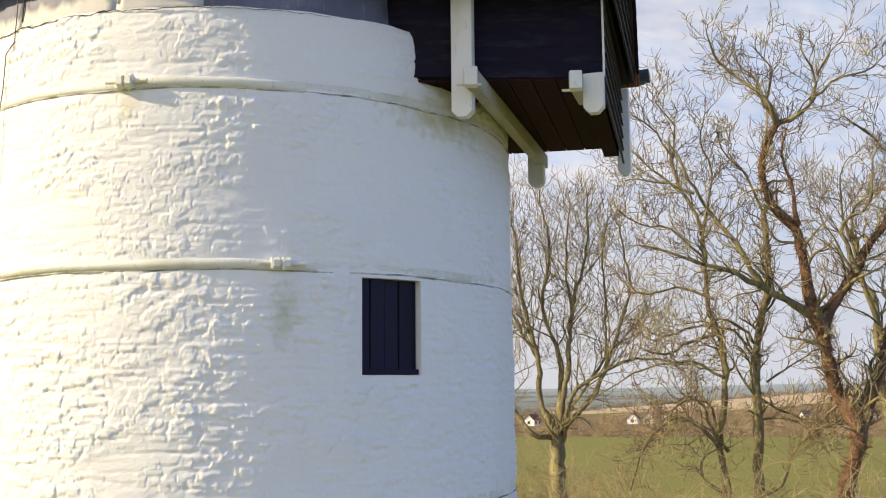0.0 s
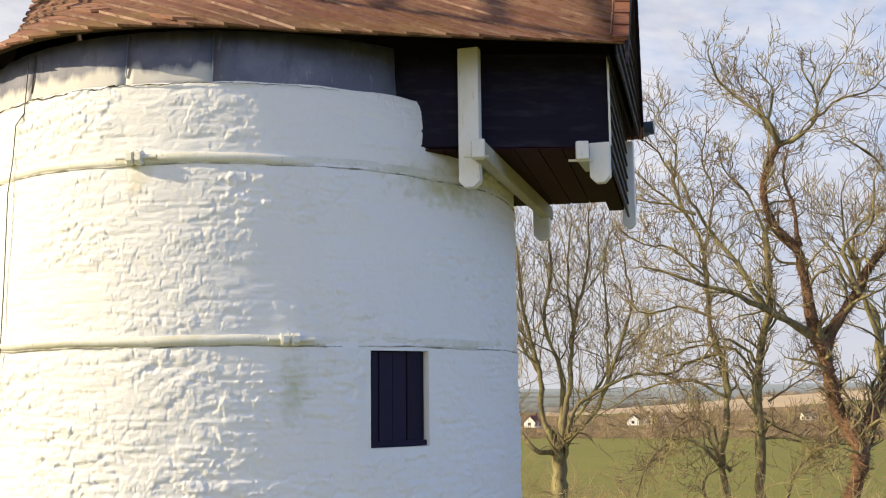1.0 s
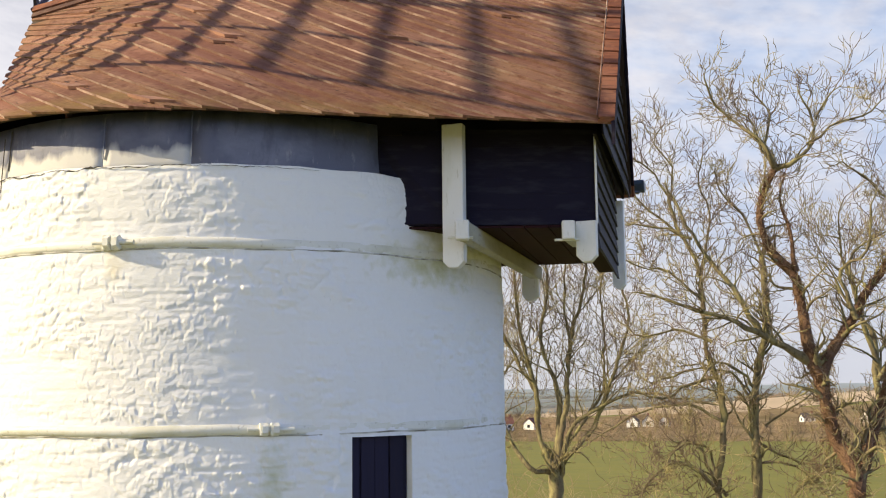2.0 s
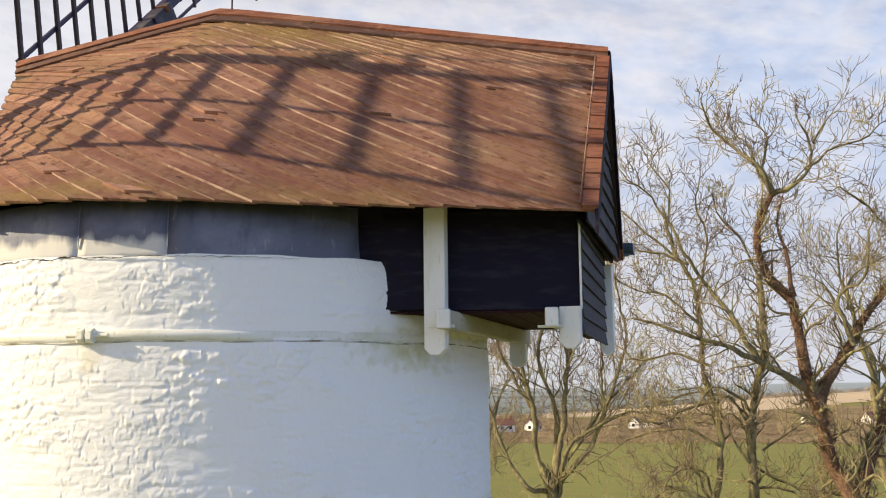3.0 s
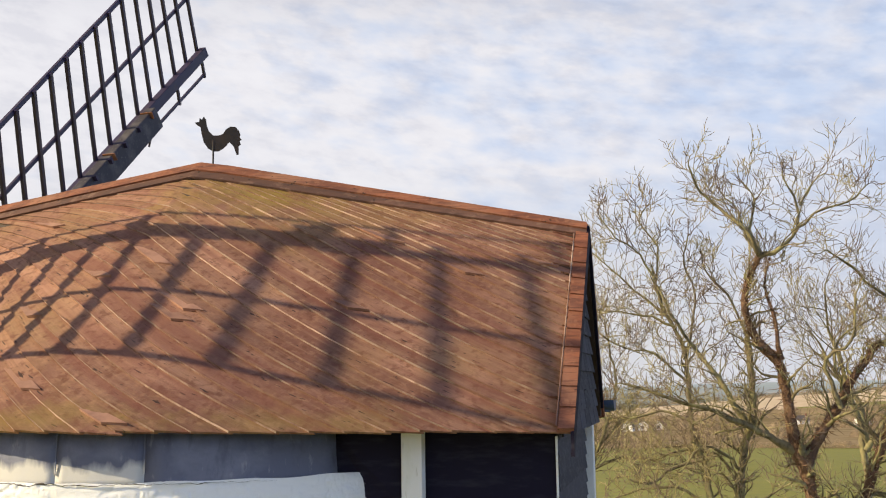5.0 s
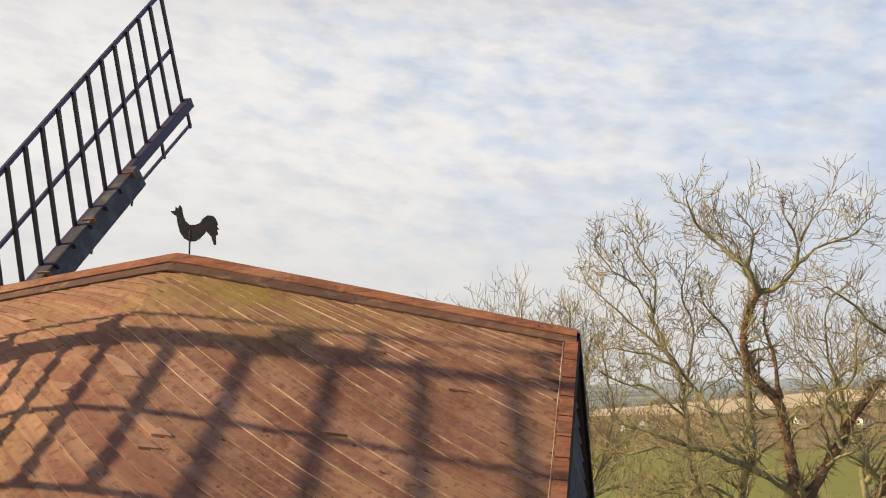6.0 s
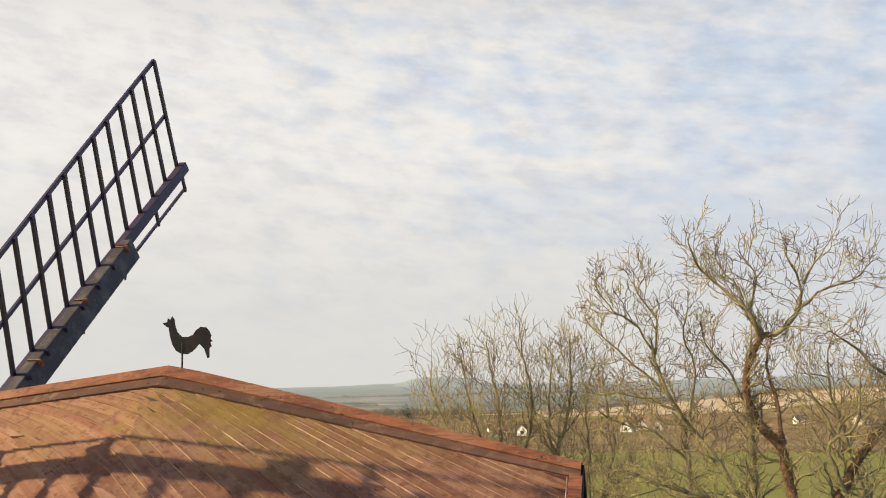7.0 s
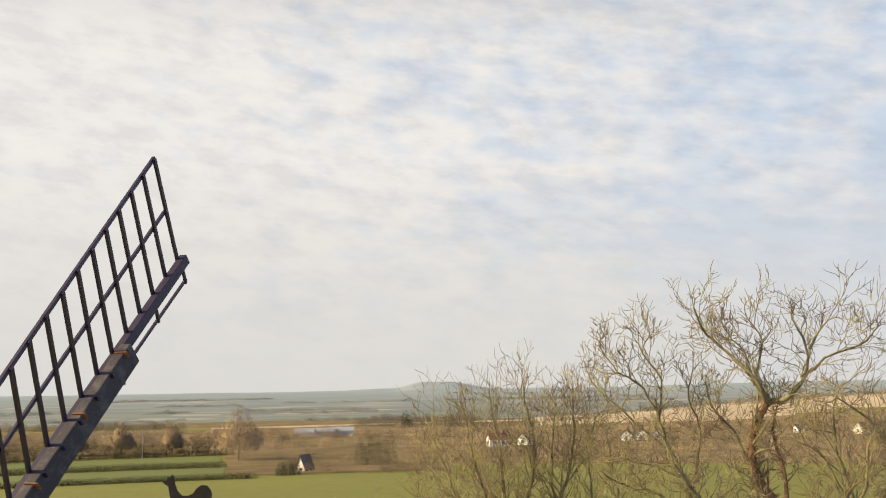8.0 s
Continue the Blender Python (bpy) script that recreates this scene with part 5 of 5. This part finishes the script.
# ---- trees ----
M_BARK = material("lichened_bark", (0.18, 0.15, 0.085), 0.95,
                  grains=[((2.2, 2.2, 1.2), 5, 0.44, 0.66, (0.36, 0.33, 0.14), 0.8), ((9, 9, 4), 5, 0.5, 0.7, (0.045, 0.034, 0.024), 0.8)], bump=[((30, 30, 10), 0.6, 0.02)])
M_TWIG = material("bare_twigs", (0.215, 0.16, 0.115), 0.95, grains=[((1.2, 1.2, 1.2), 4, 0.44, 0.60, (0.47, 0.41, 0.18), 0.85), ((4, 4, 4), 4, 0.5, 0.66, (0.085, 0.055, 0.045), 0.6)])
M_IVY = material("brown_ivy_stems", (0.14, 0.078, 0.048), 0.95, grains=[((3, 3, 3), 5, 0.45, 0.65, (0.27, 0.165, 0.085), 0.7), ((12, 12, 12), 4, 0.5, 0.7, (0.04, 0.025, 0.018), 0.7)], bump=[(s3(14), 1.0, 0.08), (s3(40), 0.8, 0.02)])


M_FUZZ = material("dry_ivy_twigs", (0.27, 0.165, 0.095), 0.95, grains=[((3, 3, 3), 4, 0.45, 0.65, (0.15, 0.08, 0.05), 0.7)])
M_SHOOT = material("pale_yellow_shoots", (0.42, 0.345, 0.185), 0.95, grains=[((1.2, 1.2, 1.2), 4, 0.45, 0.65, (0.27, 0.20, 0.11), 0.7)])


class Tubes:
    """Gathers tapered tubes into one mesh."""

    def __init__(self):
        self.v, self.f, self.count = [], [], 0

    def add(self, pts, radii, sides):
        p = np.asarray(pts)
        n = len(p)
        d = np.empty_like(p)
        d[1:-1] = p[2:] - p[:-2]
        d[0], d[-1] = p[1] - p[0], p[-1] - p[-2]
        d /= np.sqrt((d * d).sum(1))[:, None] + 1e-9
        ref = (1.0, 0.0, 0.0) if abs(d[0, 0]) < 0.8 else (0.0, 1.0, 0.0)
        x = np.cross(d, ref)
        x /= np.sqrt((x * x).sum(1))[:, None] + 1e-9
        y = np.cross(d, x)
        a = np.arange(sides) * (2 * math.pi / sides)
        r = np.asarray(radii)[:, None, None]
        ring = p[:, None, :] + r * (x[:, None, :] * np.cos(a)[None, :, None] + y[:, None, :] * np.sin(a)[None, :, None])
        idx = self.count + np.arange(n * sides).reshape(n, sides)
        nxt = np.roll(idx, -1, axis=1)
        self.v.append(ring.reshape(-1, 3))
        self.f.append(np.stack([idx[:-1], nxt[:-1], nxt[1:], idx[1:]], -1).reshape(-1, 4))
        self.count += n * sides

    def mesh(self, name, mat, parent, label="", smooth=False):
        ob = flat_mesh(name, np.concatenate(self.v), np.concatenate(self.f), mat, smooth)
        ob.parent = parent
        ob.matrix_parent_inverse = parent.matrix_world.inverted()
        if label:
            ob["label"] = label
        return ob


def bend(rng, p, d, length, r, steps, wig, up, taper):
    """A limb that winds: its curl drifts slowly, so that it sweeps instead of jagging."""
    pts, rad, dirs = [np.array(p, float)], [r], []
    d = np.array(d, float)
    d /= np.linalg.norm(d)
    dirs.append(d)
    curl = rng.normal(size=3) * wig
    for i in range(steps):
        curl = 0.55 * curl + rng.normal(size=3) * wig * 0.85
        d = d + curl
        d[2] += up
        d /= np.linalg.norm(d)
        pts.append(pts[-1] + d * (length / steps))
        rad.append(r * (1 - taper * (i + 1) / steps))
        dirs.append(d)
    return pts, rad, dirs


def side_dir(rng, base, spread):
    v = rng.normal(size=3)
    v -= base * (v @ base)
    v /= np.linalg.norm(v) + 1e-9
    return base * math.cos(spread) + v * math.sin(spread)


def limb(rng, thick, thin, p, d, length, r, depth, spread, up, kids, wig):
    """A crooked limb that sends out side branches and ends in short stubby twigs curling upwards."""
    steps = (4, 5, 7, 8, 9)[min(depth, 4)]
    pts, rad, dirs = bend(rng, p, d, length, r, steps, wig * (1.25 if depth < 2 else 1.0), up + (0.10 if depth == 0 else 0.05 if depth == 1 else 0.0), 0.45 if depth == 0 else 0.6)
    (thick if r > 0.022 else thin).add(pts, rad, 7 if r > 0.08 else (5 if r > 0.022 else 3))
    if depth == 0:
        return
    k = kids[depth]
    for c in range(k):
        f = 0.25 + 0.75 * (c + rng.random()) / k
        i = min(steps, max(1, round(f * steps)))
        sp = spread * (0.6 + 0.7 * rng.random())
        limb(rng, thick, thin, pts[i], side_dir(rng, dirs[i], sp), length * (0.50 + 0.40 * rng.random()) * (1.15 - 0.4 * f),
             max(rad[i] * (0.5 + 0.2 * rng.random()), TWIG), depth - 1, spread, up, kids, wig)
    limb(rng, thick, thin, pts[-1], dirs[-1], length * 0.5, max(rad[-1], TWIG), depth - 1, spread, up, kids, wig)


TWIG = 0.0115


def stem(rng, thick, a, b, r0, r1, wig):
    """A trunk or main bough from a to b with a little sway."""
    a, b = np.array(a, float), np.array(b, float)
    n = max(5, int(np.linalg.norm(b - a) / 0.55))
    sway = np.cumsum(rng.normal(size=(n + 1, 3)) * wig, 0)
    f = np.linspace(0, 1, n + 1)[:, None]
    pts = a + (b - a) * f + (sway - f * sway[-1]) * (1, 1, 0.4)
    rad = r0 + (r1 - r0) * f[:, 0]
    thick.add(list(pts), list(rad), 9)
    return pts, rad


def tree(seed, boughs, depth, spread, up, kids, wig, label, shoots=8, reach=2.6, bark=None, first=0.35):
    """boughs: (from, to, radius at the foot, radius at the head); the crown grows from them."""
    rg = np.random.default_rng(seed)
    thick, thin = Tubes(), Tubes()
    for a, b, r0, r1, f0 in boughs:
        pts, rad = stem(rg, thick, a, b, r0, r1, 0.07)
        n = len(pts) - 1
        for c in range(max(2, int(shoots * (1 - f0)))):
            f = f0 + (1 - f0) * (c + rg.random()) / max(2, int(shoots * (1 - f0)))
            i = min(n, max(1, round(f * n)))
            base = pts[i] - pts[i - 1]
            base /= np.linalg.norm(base)
            limb(rg, thick, thin, pts[i], side_dir(rg, base, spread * (0.8 + 0.6 * rg.random())), reach * (0.6 + 0.7 * rg.random()), max(rad[i] * 0.45, 0.02), depth, spread, up, kids, wig)
        d = pts[-1] - pts[-2]
        limb(rg, thick, thin, pts[-1], d, reach * 1.15, rad[-1], depth, spread, up, kids, wig)
    top = tagged(empty("tree", boughs[0][0]), label, "tree", group="bare trees beside the field")
    thick.mesh("trunk", bark or M_BARK, top, smooth=True)
    thin.mesh("crown", M_TWIG, top, "crown of fine bare twigs")
    return top


KID = {3: 4, 2: 4, 1: 2}
gz = lambda x, y: float(land_z(np.array(x), np.array(y))) - 0.3


def crooked(rg, pts, y, drift):
    """A smooth crooked line through plan points (x, z), swaying in depth."""
    p = np.array([(x, y + drift * i / max(1, len(pts) - 1) + 0.18 * rg.normal() * (0 < i < len(pts) - 1), z) for i, (x, z) in enumerate(pts)], float)
    ext = np.concatenate([[2 * p[0] - p[1]], p, [2 * p[-1] - p[-2]]])
    out = []
    for i in range(1, len(ext) - 2):
        a, b, c, d = ext[i - 1:i + 3]
        n = max(3, int(np.linalg.norm(c - b) / 0.3))
        for t in np.arange(n) / n:
            out.append(0.5 * (2 * b + (c - a) * t + (2 * a - 5 * b + 4 * c - d) * t * t + (3 * b - a - 3 * c + d) * t ** 3))
    out.append(p[-1])
    out = np.array(out)
    out[1:-1] += rg.normal(size=(len(out) - 2, 3)) * 0.025
    return out


def grown_tree(seed, y, boughs, label, gap=0.24, reach=1.3, spread=0.88, up=0.06, wig=0.2, bark=None, shag=(), girth=1.0):
    """boughs: (points (x, z) from foot to head, radius at the foot, at the head, bare share, drift in depth). Limbs and twigs grow out of each."""
    rg = np.random.default_rng(seed)
    stout, thick, thin, fuzz = Tubes(), Tubes(), Tubes(), Tubes()
    for k, (pts, r0, r1, bare, drift) in enumerate(boughs):
        line = crooked(rg, pts, y, drift)
        n = len(line) - 1
        rad = girth * (0.9 if k in shag or k == 0 else 0.8) * (r0 + (r1 - r0) * np.linspace(0, 1, n + 1) ** 0.7)
        knob = rad * (1 + 0.10 * rg.normal(size=n + 1))
        (stout if k in shag or k == 0 else thick).add(list(line), list(knob), 9)
        total = np.linalg.norm(np.diff(line, axis=0), axis=1).sum()
        m = max(1, int(total * (1 - bare) / gap))
        for c in range(m):
            f = bare + (1 - bare) * (c + rg.random()) / m
            i = min(n, max(1, round(f * n)))
            base = line[i] - line[i - 1]
            base /= np.linalg.norm(base)
            way = side_dir(rg, base, spread * (0.7 + 0.6 * rg.random()))
            way[2] += 0.25
            limb(rg, thick, thin, line[i], way, reach * (0.45 + 0.8 * rg.random()) * (1.1 - 0.4 * f), max(rad[i] * 0.40, 0.018), 2, spread, up, KID, wig)
        limb(rg, thick, thin, line[-1], line[-1] - line[-2], reach * 0.34, max(rad[-1], 0.016), 2, spread, up, KID, wig)
        if k in shag:
            for c in range(int(total * 520 * rad.mean())):
                i = min(n, int(rg.random() * n))
                d = rg.normal(size=3)
                d[2] += 0.3
                d /= np.linalg.norm(d)
                a = line[i] + d * rad[i] * 0.8 + (line[min(n, i + 1)] - line[i]) * rg.random()
                fuzz.add([a, a + d * 0.07 + rg.normal(size=3) * 0.04, a + d * 0.13 + rg.normal(size=3) * 0.09], [0.015, 0.012, 0.006], 3)
    x0, z0 = boughs[0][0][0]
    top = tagged(empty("tree", (x0, y, z0)), label, "tree", group="bare trees beside the field")
    stout.mesh("trunk", bark or M_BARK, top, smooth=True)
    thick.mesh("branchwork", M_BARK, top, "lichened limbs", smooth=True)
    thin.mesh("crown", M_TWIG, top, "crown of fine bare twigs")
    if shag:
        fuzz.mesh("ivy", M_FUZZ, top, "shaggy reddish-brown ivy stems on the trunk")
    return top


grown_tree(21, 30.4, [
    ([(9.3, gz(9, 30)), (9.42, 1.35), (9.76, 3.05), (9.44, 4.2), (9.15, 5.1), (8.9, 6.3)], 0.255, 0.21, 0.5, 0.0),
    ([(8.84, 6.3), (8.65, 7.5), (8.5, 8.85), (7.92, 9.66), (7.57, 10.6), (7.73, 11.4), (8.04, 12.15)], 0.21, 0.095, 0.25, 0.0),
    ([(8.04, 12.15), (7.64, 12.75), (6.98, 13.56), (6.43, 14.08), (6.05, 14.77)], 0.10, 0.03, 0.15, -0.4),
    ([(8.04, 12.15), (8.54, 12.32), (9.17, 12.9), (9.3, 13.69), (8.95, 14.48)], 0.11, 0.03, 0.2, 0.3),
    ([(9.3, 13.62), (9.64, 14.19), (9.95, 14.48)], 0.045, 0.02, 0.2, -0.3),
    ([(9.0, 12.86), (10.0, 13.48), (10.95, 13.81), (11.35, 14.2)], 0.06, 0.025, 0.2, 0.4),
    ([(8.04, 12.15), (7.9, 12.94), (8.1, 13.86), (7.8, 14.52)], 0.07, 0.025, 0.15, 0.7),
    ([(7.7, 12.61), (7.5, 13.53), (7.1, 14.2)], 0.045, 0.02, 0.15, 0.5),
    ([(8.5, 9.1), (8.36, 10.24), (8.26, 11.3), (8.5, 12.19)], 0.10, 0.015, 0.2, 0.6),
    ([(8.84, 6.4), (7.67, 7.1), (6.55, 7.6), (5.1, 8.05), (4.0, 8.45)], 0.17, 0.04, 0.15, -0.8),
    ([(7.4, 7.3), (6.6, 8.64), (6.07, 9.46), (5.5, 10.15), (5.0, 11.2)], 0.12, 0.045, 0.15, -0.5),
    ([(5.55, 10.1), (4.6, 10.5), (3.6, 10.6)], 0.05, 0.025, 0.1, 0.3),
    ([(8.9, 6.0), (9.46, 6.9), (10.1, 7.67), (10.6, 8.57), (11.4, 9.5)], 0.24, 0.10, 0.3, 0.5),
    ([(10.1, 7.7), (9.72, 9.1), (10.4, 9.6), (10.5, 10.8)], 0.09, 0.04, 0.2, -0.6),
    ([(10.0, 8.7), (10.22, 9.7), (11.1, 10.2)], 0.06, 0.03, 0.2, 0.2),
    ([(12.6, 10.2), (11.3, 11.1), (10.5, 11.85), (9.9, 12.23)], 0.08, 0.03, 0.1, -0.3),
    ([(11.4, 9.5), (12.3, 10.2), (12.9, 11.6), (12.6, 12.86)], 0.11, 0.04, 0.1, 0.3),
    ([(9.78, 2.95), (10.2, 3.95), (10.7, 4.9), (11.2, 6.4), (11.9, 8.2)], 0.25, 0.10, 0.1, 0.3),
], "tall spreading bare tree with reddish-brown shaggy trunk", bark=M_IVY, shag=(0, 1, 8, 12, 17))
grown_tree(22, 33.0, [
    ([(7.6, gz(8, 33)), (7.62, 2.8), (7.65, 4.2), (7.76, 5.58), (7.97, 6.46), (8.18, 7.7), (8.2, 9.9)], 0.25, 0.10, 0.4, 0.2),
    ([(6.9, gz(7, 33)), (6.68, 1.1), (6.49, 2.5), (6.54, 3.5), (6.77, 4.9), (6.64, 5.95), (6.34, 7.0), (6.2, 9.4), (5.67, 10.67), (5.34, 11.83)], 0.20, 0.06, 0.45, 0.0),
    ([(7.7, 5.8), (7.3, 6.2), (6.5, 6.55), (5.9, 5.9)], 0.08, 0.035, 0.2, -0.6),
    ([(6.6, 6.1), (5.7, 5.85), (4.8, 5.45), (4.2, 5.6)], 0.08, 0.03, 0.2, -0.8),
    ([(6.5, 7.2), (5.4, 7.6), (4.4, 7.4), (3.7, 7.9)], 0.07, 0.03, 0.15, 0.6),
    ([(6.5, 2.7), (6.1, 4.0), (5.1, 3.9), (4.5, 2.5)], 0.06, 0.025, 0.3, -0.9),
    ([(6.7, 4.75), (5.7, 5.25), (4.3, 5.05), (2.8, 4.2)], 0.07, 0.025, 0.2, 0.7),
    ([(7.64, 4.15), (8.7, 3.6), (9.5, 3.4), (10.2, 3.3)], 0.07, 0.025, 0.2, -0.7),
    ([(7.7, 5.3), (7.1, 6.2), (5.9, 6.35), (4.7, 5.95)], 0.07, 0.03, 0.2, 0.4),
    ([(6.5, 3.0), (5.5, 3.45), (4.8, 3.0)], 0.045, 0.02, 0.2, -0.5),
    ([(8.0, 4.6), (9.1, 5.3), (9.7, 5.6)], 0.05, 0.02, 0.2, 0.4),
    ([(5.4, 11.75), (4.7, 12.75), (4.1, 13.09), (3.6, 13.83)], 0.055, 0.022, 0.1, -0.5),
    ([(5.4, 11.75), (5.5, 12.83), (5.0, 13.66), (5.2, 14.16)], 0.055, 0.022, 0.1, 0.3),
    ([(5.7, 10.58), (4.5, 11.66), (3.6, 12.5), (3.3, 13.0)], 0.06, 0.022, 0.1, 0.5),
    ([(6.25, 9.3), (6.6, 11.25), (6.3, 12.25), (6.4, 13.09)], 0.07, 0.025, 0.15, -0.3),
    ([(8.2, 9.8), (7.6, 11.25), (7.0, 12.08), (6.9, 12.75)], 0.06, 0.025, 0.15, 0.4),
    ([(6.3, 8.4), (5.2, 9.4), (4.3, 9.6), (3.6, 10.0)], 0.06, 0.025, 0.15, -0.4),
    ([(6.75, 2.47), (6.29, 3.16), (5.87, 4.03), (5.35, 4.12), (5.16, 3.6)], 0.085, 0.03, 0.2, -0.3),
    ([(6.45, 2.6), (5.93, 3.18), (5.26, 3.53), (4.47, 3.1), (4.02, 2.34), (3.64, 1.33)], 0.09, 0.025, 0.15, -0.5),
    ([(7.6, 2.8), (7.63, 3.34), (8.32, 3.51), (8.9, 3.25), (9.21, 2.82)], 0.08, 0.025, 0.2, -0.4),
    ([(7.4, 0.9), (8.14, 1.54), (8.52, 2.36), (9.05, 3.02), (9.9, 3.43)], 0.10, 0.03, 0.2, -0.8),
    ([(6.75, 1.0), (5.92, 1.7), (5.9, 2.2), (6.14, 2.5), (6.7, 2.64)], 0.08, 0.03, 0.2, -0.4),
], "bare two-stemmed tree with yellow lichened bark")
grown_tree(23, 42.0, [
    ([(1.9, gz(2, 42)), (1.9, 0.8), (1.86, 2.45)], 0.30, 0.24, 0.8, 0.0),
    ([(1.95, 2.2), (2.46, 4.1), (3.38, 4.85), (4.75, 5.5), (6.3, 5.47), (7.8, 5.15)], 0.10, 0.03, 0.3, -0.6),
    ([(1.86, 2.4), (1.25, 4.0), (1.2, 5.45), (0.6, 8.09), (0.4, 10.11), (0.1, 11.88)], 0.13, 0.03, 0.3, -0.5),
    ([(1.86, 2.4), (2.1, 5.45), (1.42, 7.7), (1.8, 10.11), (1.4, 12.32)], 0.13, 0.03, 0.35, 0.4),
    ([(1.9, 2.4), (2.4, 5.45), (2.65, 7.7), (3.3, 10.11), (3.4, 12.32)], 0.14, 0.03, 0.35, 0.6),
    ([(2.15, 2.8), (3.45, 4.3), (4.3, 6.5), (4.9, 8.35), (4.6, 10.47)], 0.11, 0.03, 0.3, -0.6),
    ([(1.8, 2.45), (0.85, 2.7), (0.0, 4.0), (-0.8, 6.5), (-1.6, 8.88), (-2.3, 10.82)], 0.10, 0.03, 0.2, 0.3),
    ([(2.05, 3.0), (2.95, 4.3), (3.8, 5.45), (5.2, 7.0)], 0.08, 0.03, 0.2, 0.8),
    ([(1.2, 5.6), (0.1, 7.6), (-0.6, 9.77), (-1.0, 11.71)], 0.07, 0.025, 0.1, -0.4),
    ([(2.6, 7.6), (2.4, 9.42), (2.6, 11.88)], 0.06, 0.025, 0.1, -0.6),
    ([(3.9, 5.6), (4.0, 8.0), (3.9, 9.94), (4.2, 11.35)], 0.06, 0.025, 0.1, 0.3),
], "bare many-stemmed tree with fine upright twigs", gap=0.25, reach=2.1, spread=0.8, up=0.06, wig=0.15, girth=1.4)
D0 = (-2.6, 48.0, gz(-2.6, 48))
tree(24, [(D0, (-3.4, 48, 6.0), 0.14, 0.05, 0.3), (D0, (-1.6, 48, 7.0), 0.14, 0.06, 0.3), (D0, (-5.0, 48.3, 4.5), 0.1, 0.05, 0.3), (D0, (-0.4, 48.3, 5.5), 0.1, 0.05, 0.3)], 3, 0.68, 0.07, KID, 0.15, "low bare bushy tree with fine pale twigs", 9, 2.4)
tree(25, [((13.5, 38, gz(13, 38)), (13.2, 38, 7.5), 0.2, 0.1, 0.4), ((13.2, 38, 6.0), (15.5, 38, 10.0), 0.12, 0.05, 0.2), ((13.2, 38, 6.0), (12.0, 37, 10.0), 0.12, 0.05, 0.2)], 3, 0.7, 0.06, KID, 0.15, "bare tree with tangled twigs behind the others", 8, 2.2)


def bush(seed, x, y, n, reach, label):
    """A tangle of arching shoots from the ground."""
    rg = np.random.default_rng(seed)
    thick, thin = Tubes(), Tubes()
    base = (x, y, gz(x, y))
    for k in range(int(n * 1.25)):
        a = rg.random() * 2 * math.pi
        p = (x + 0.5 * rg.normal(), y + 0.5 * rg.normal(), base[2])
        limb(rg, thick, thin, p, (math.cos(a) * 0.5, math.sin(a) * 0.5, 1.0), reach * (0.5 + 0.6 * rg.random()), 0.03, 2, 0.85, -0.05, KID, 0.28)
    top = tagged(empty("bush", base), label, "bush", group="bare bushes under the trees")
    thick.mesh("stem", M_SHOOT, top)
    thin.mesh("crown", M_SHOOT, top)


for k, (x, y, n, reach) in enumerate(((3.6, 32.0, 14, 3.0), (5.4, 31.5, 18, 3.4), (6.6, 30.2, 14, 3.0), (7.6, 30.6, 14, 2.6), (9.4, 30.2, 12, 2.4), (11.8, 30.4, 22, 2.8), (13.2, 31.2, 20, 3.2), (10.6, 29.8, 20, 3.4), (8.4, 29.6, 18, 3.2), (2.2, 44.6, 18, 3.2), (4.4, 45.5, 12, 2.8), (0.4, 46, 14, 3.2), (-1.5, 46.6, 16, 3.6), (-4.2, 47.5, 16, 3.2), (1.6, 41.4, 18, 2.6), (2.6, 41.8, 14, 2.4), (7.0, 33.6, 14, 2.8), (12.0, 33.5, 18, 3.4), (-3.0, 46.0, 16, 3.0))):
    bush(60 + k, x, y, n, reach, "tangled bare pale bush of arching shoots")
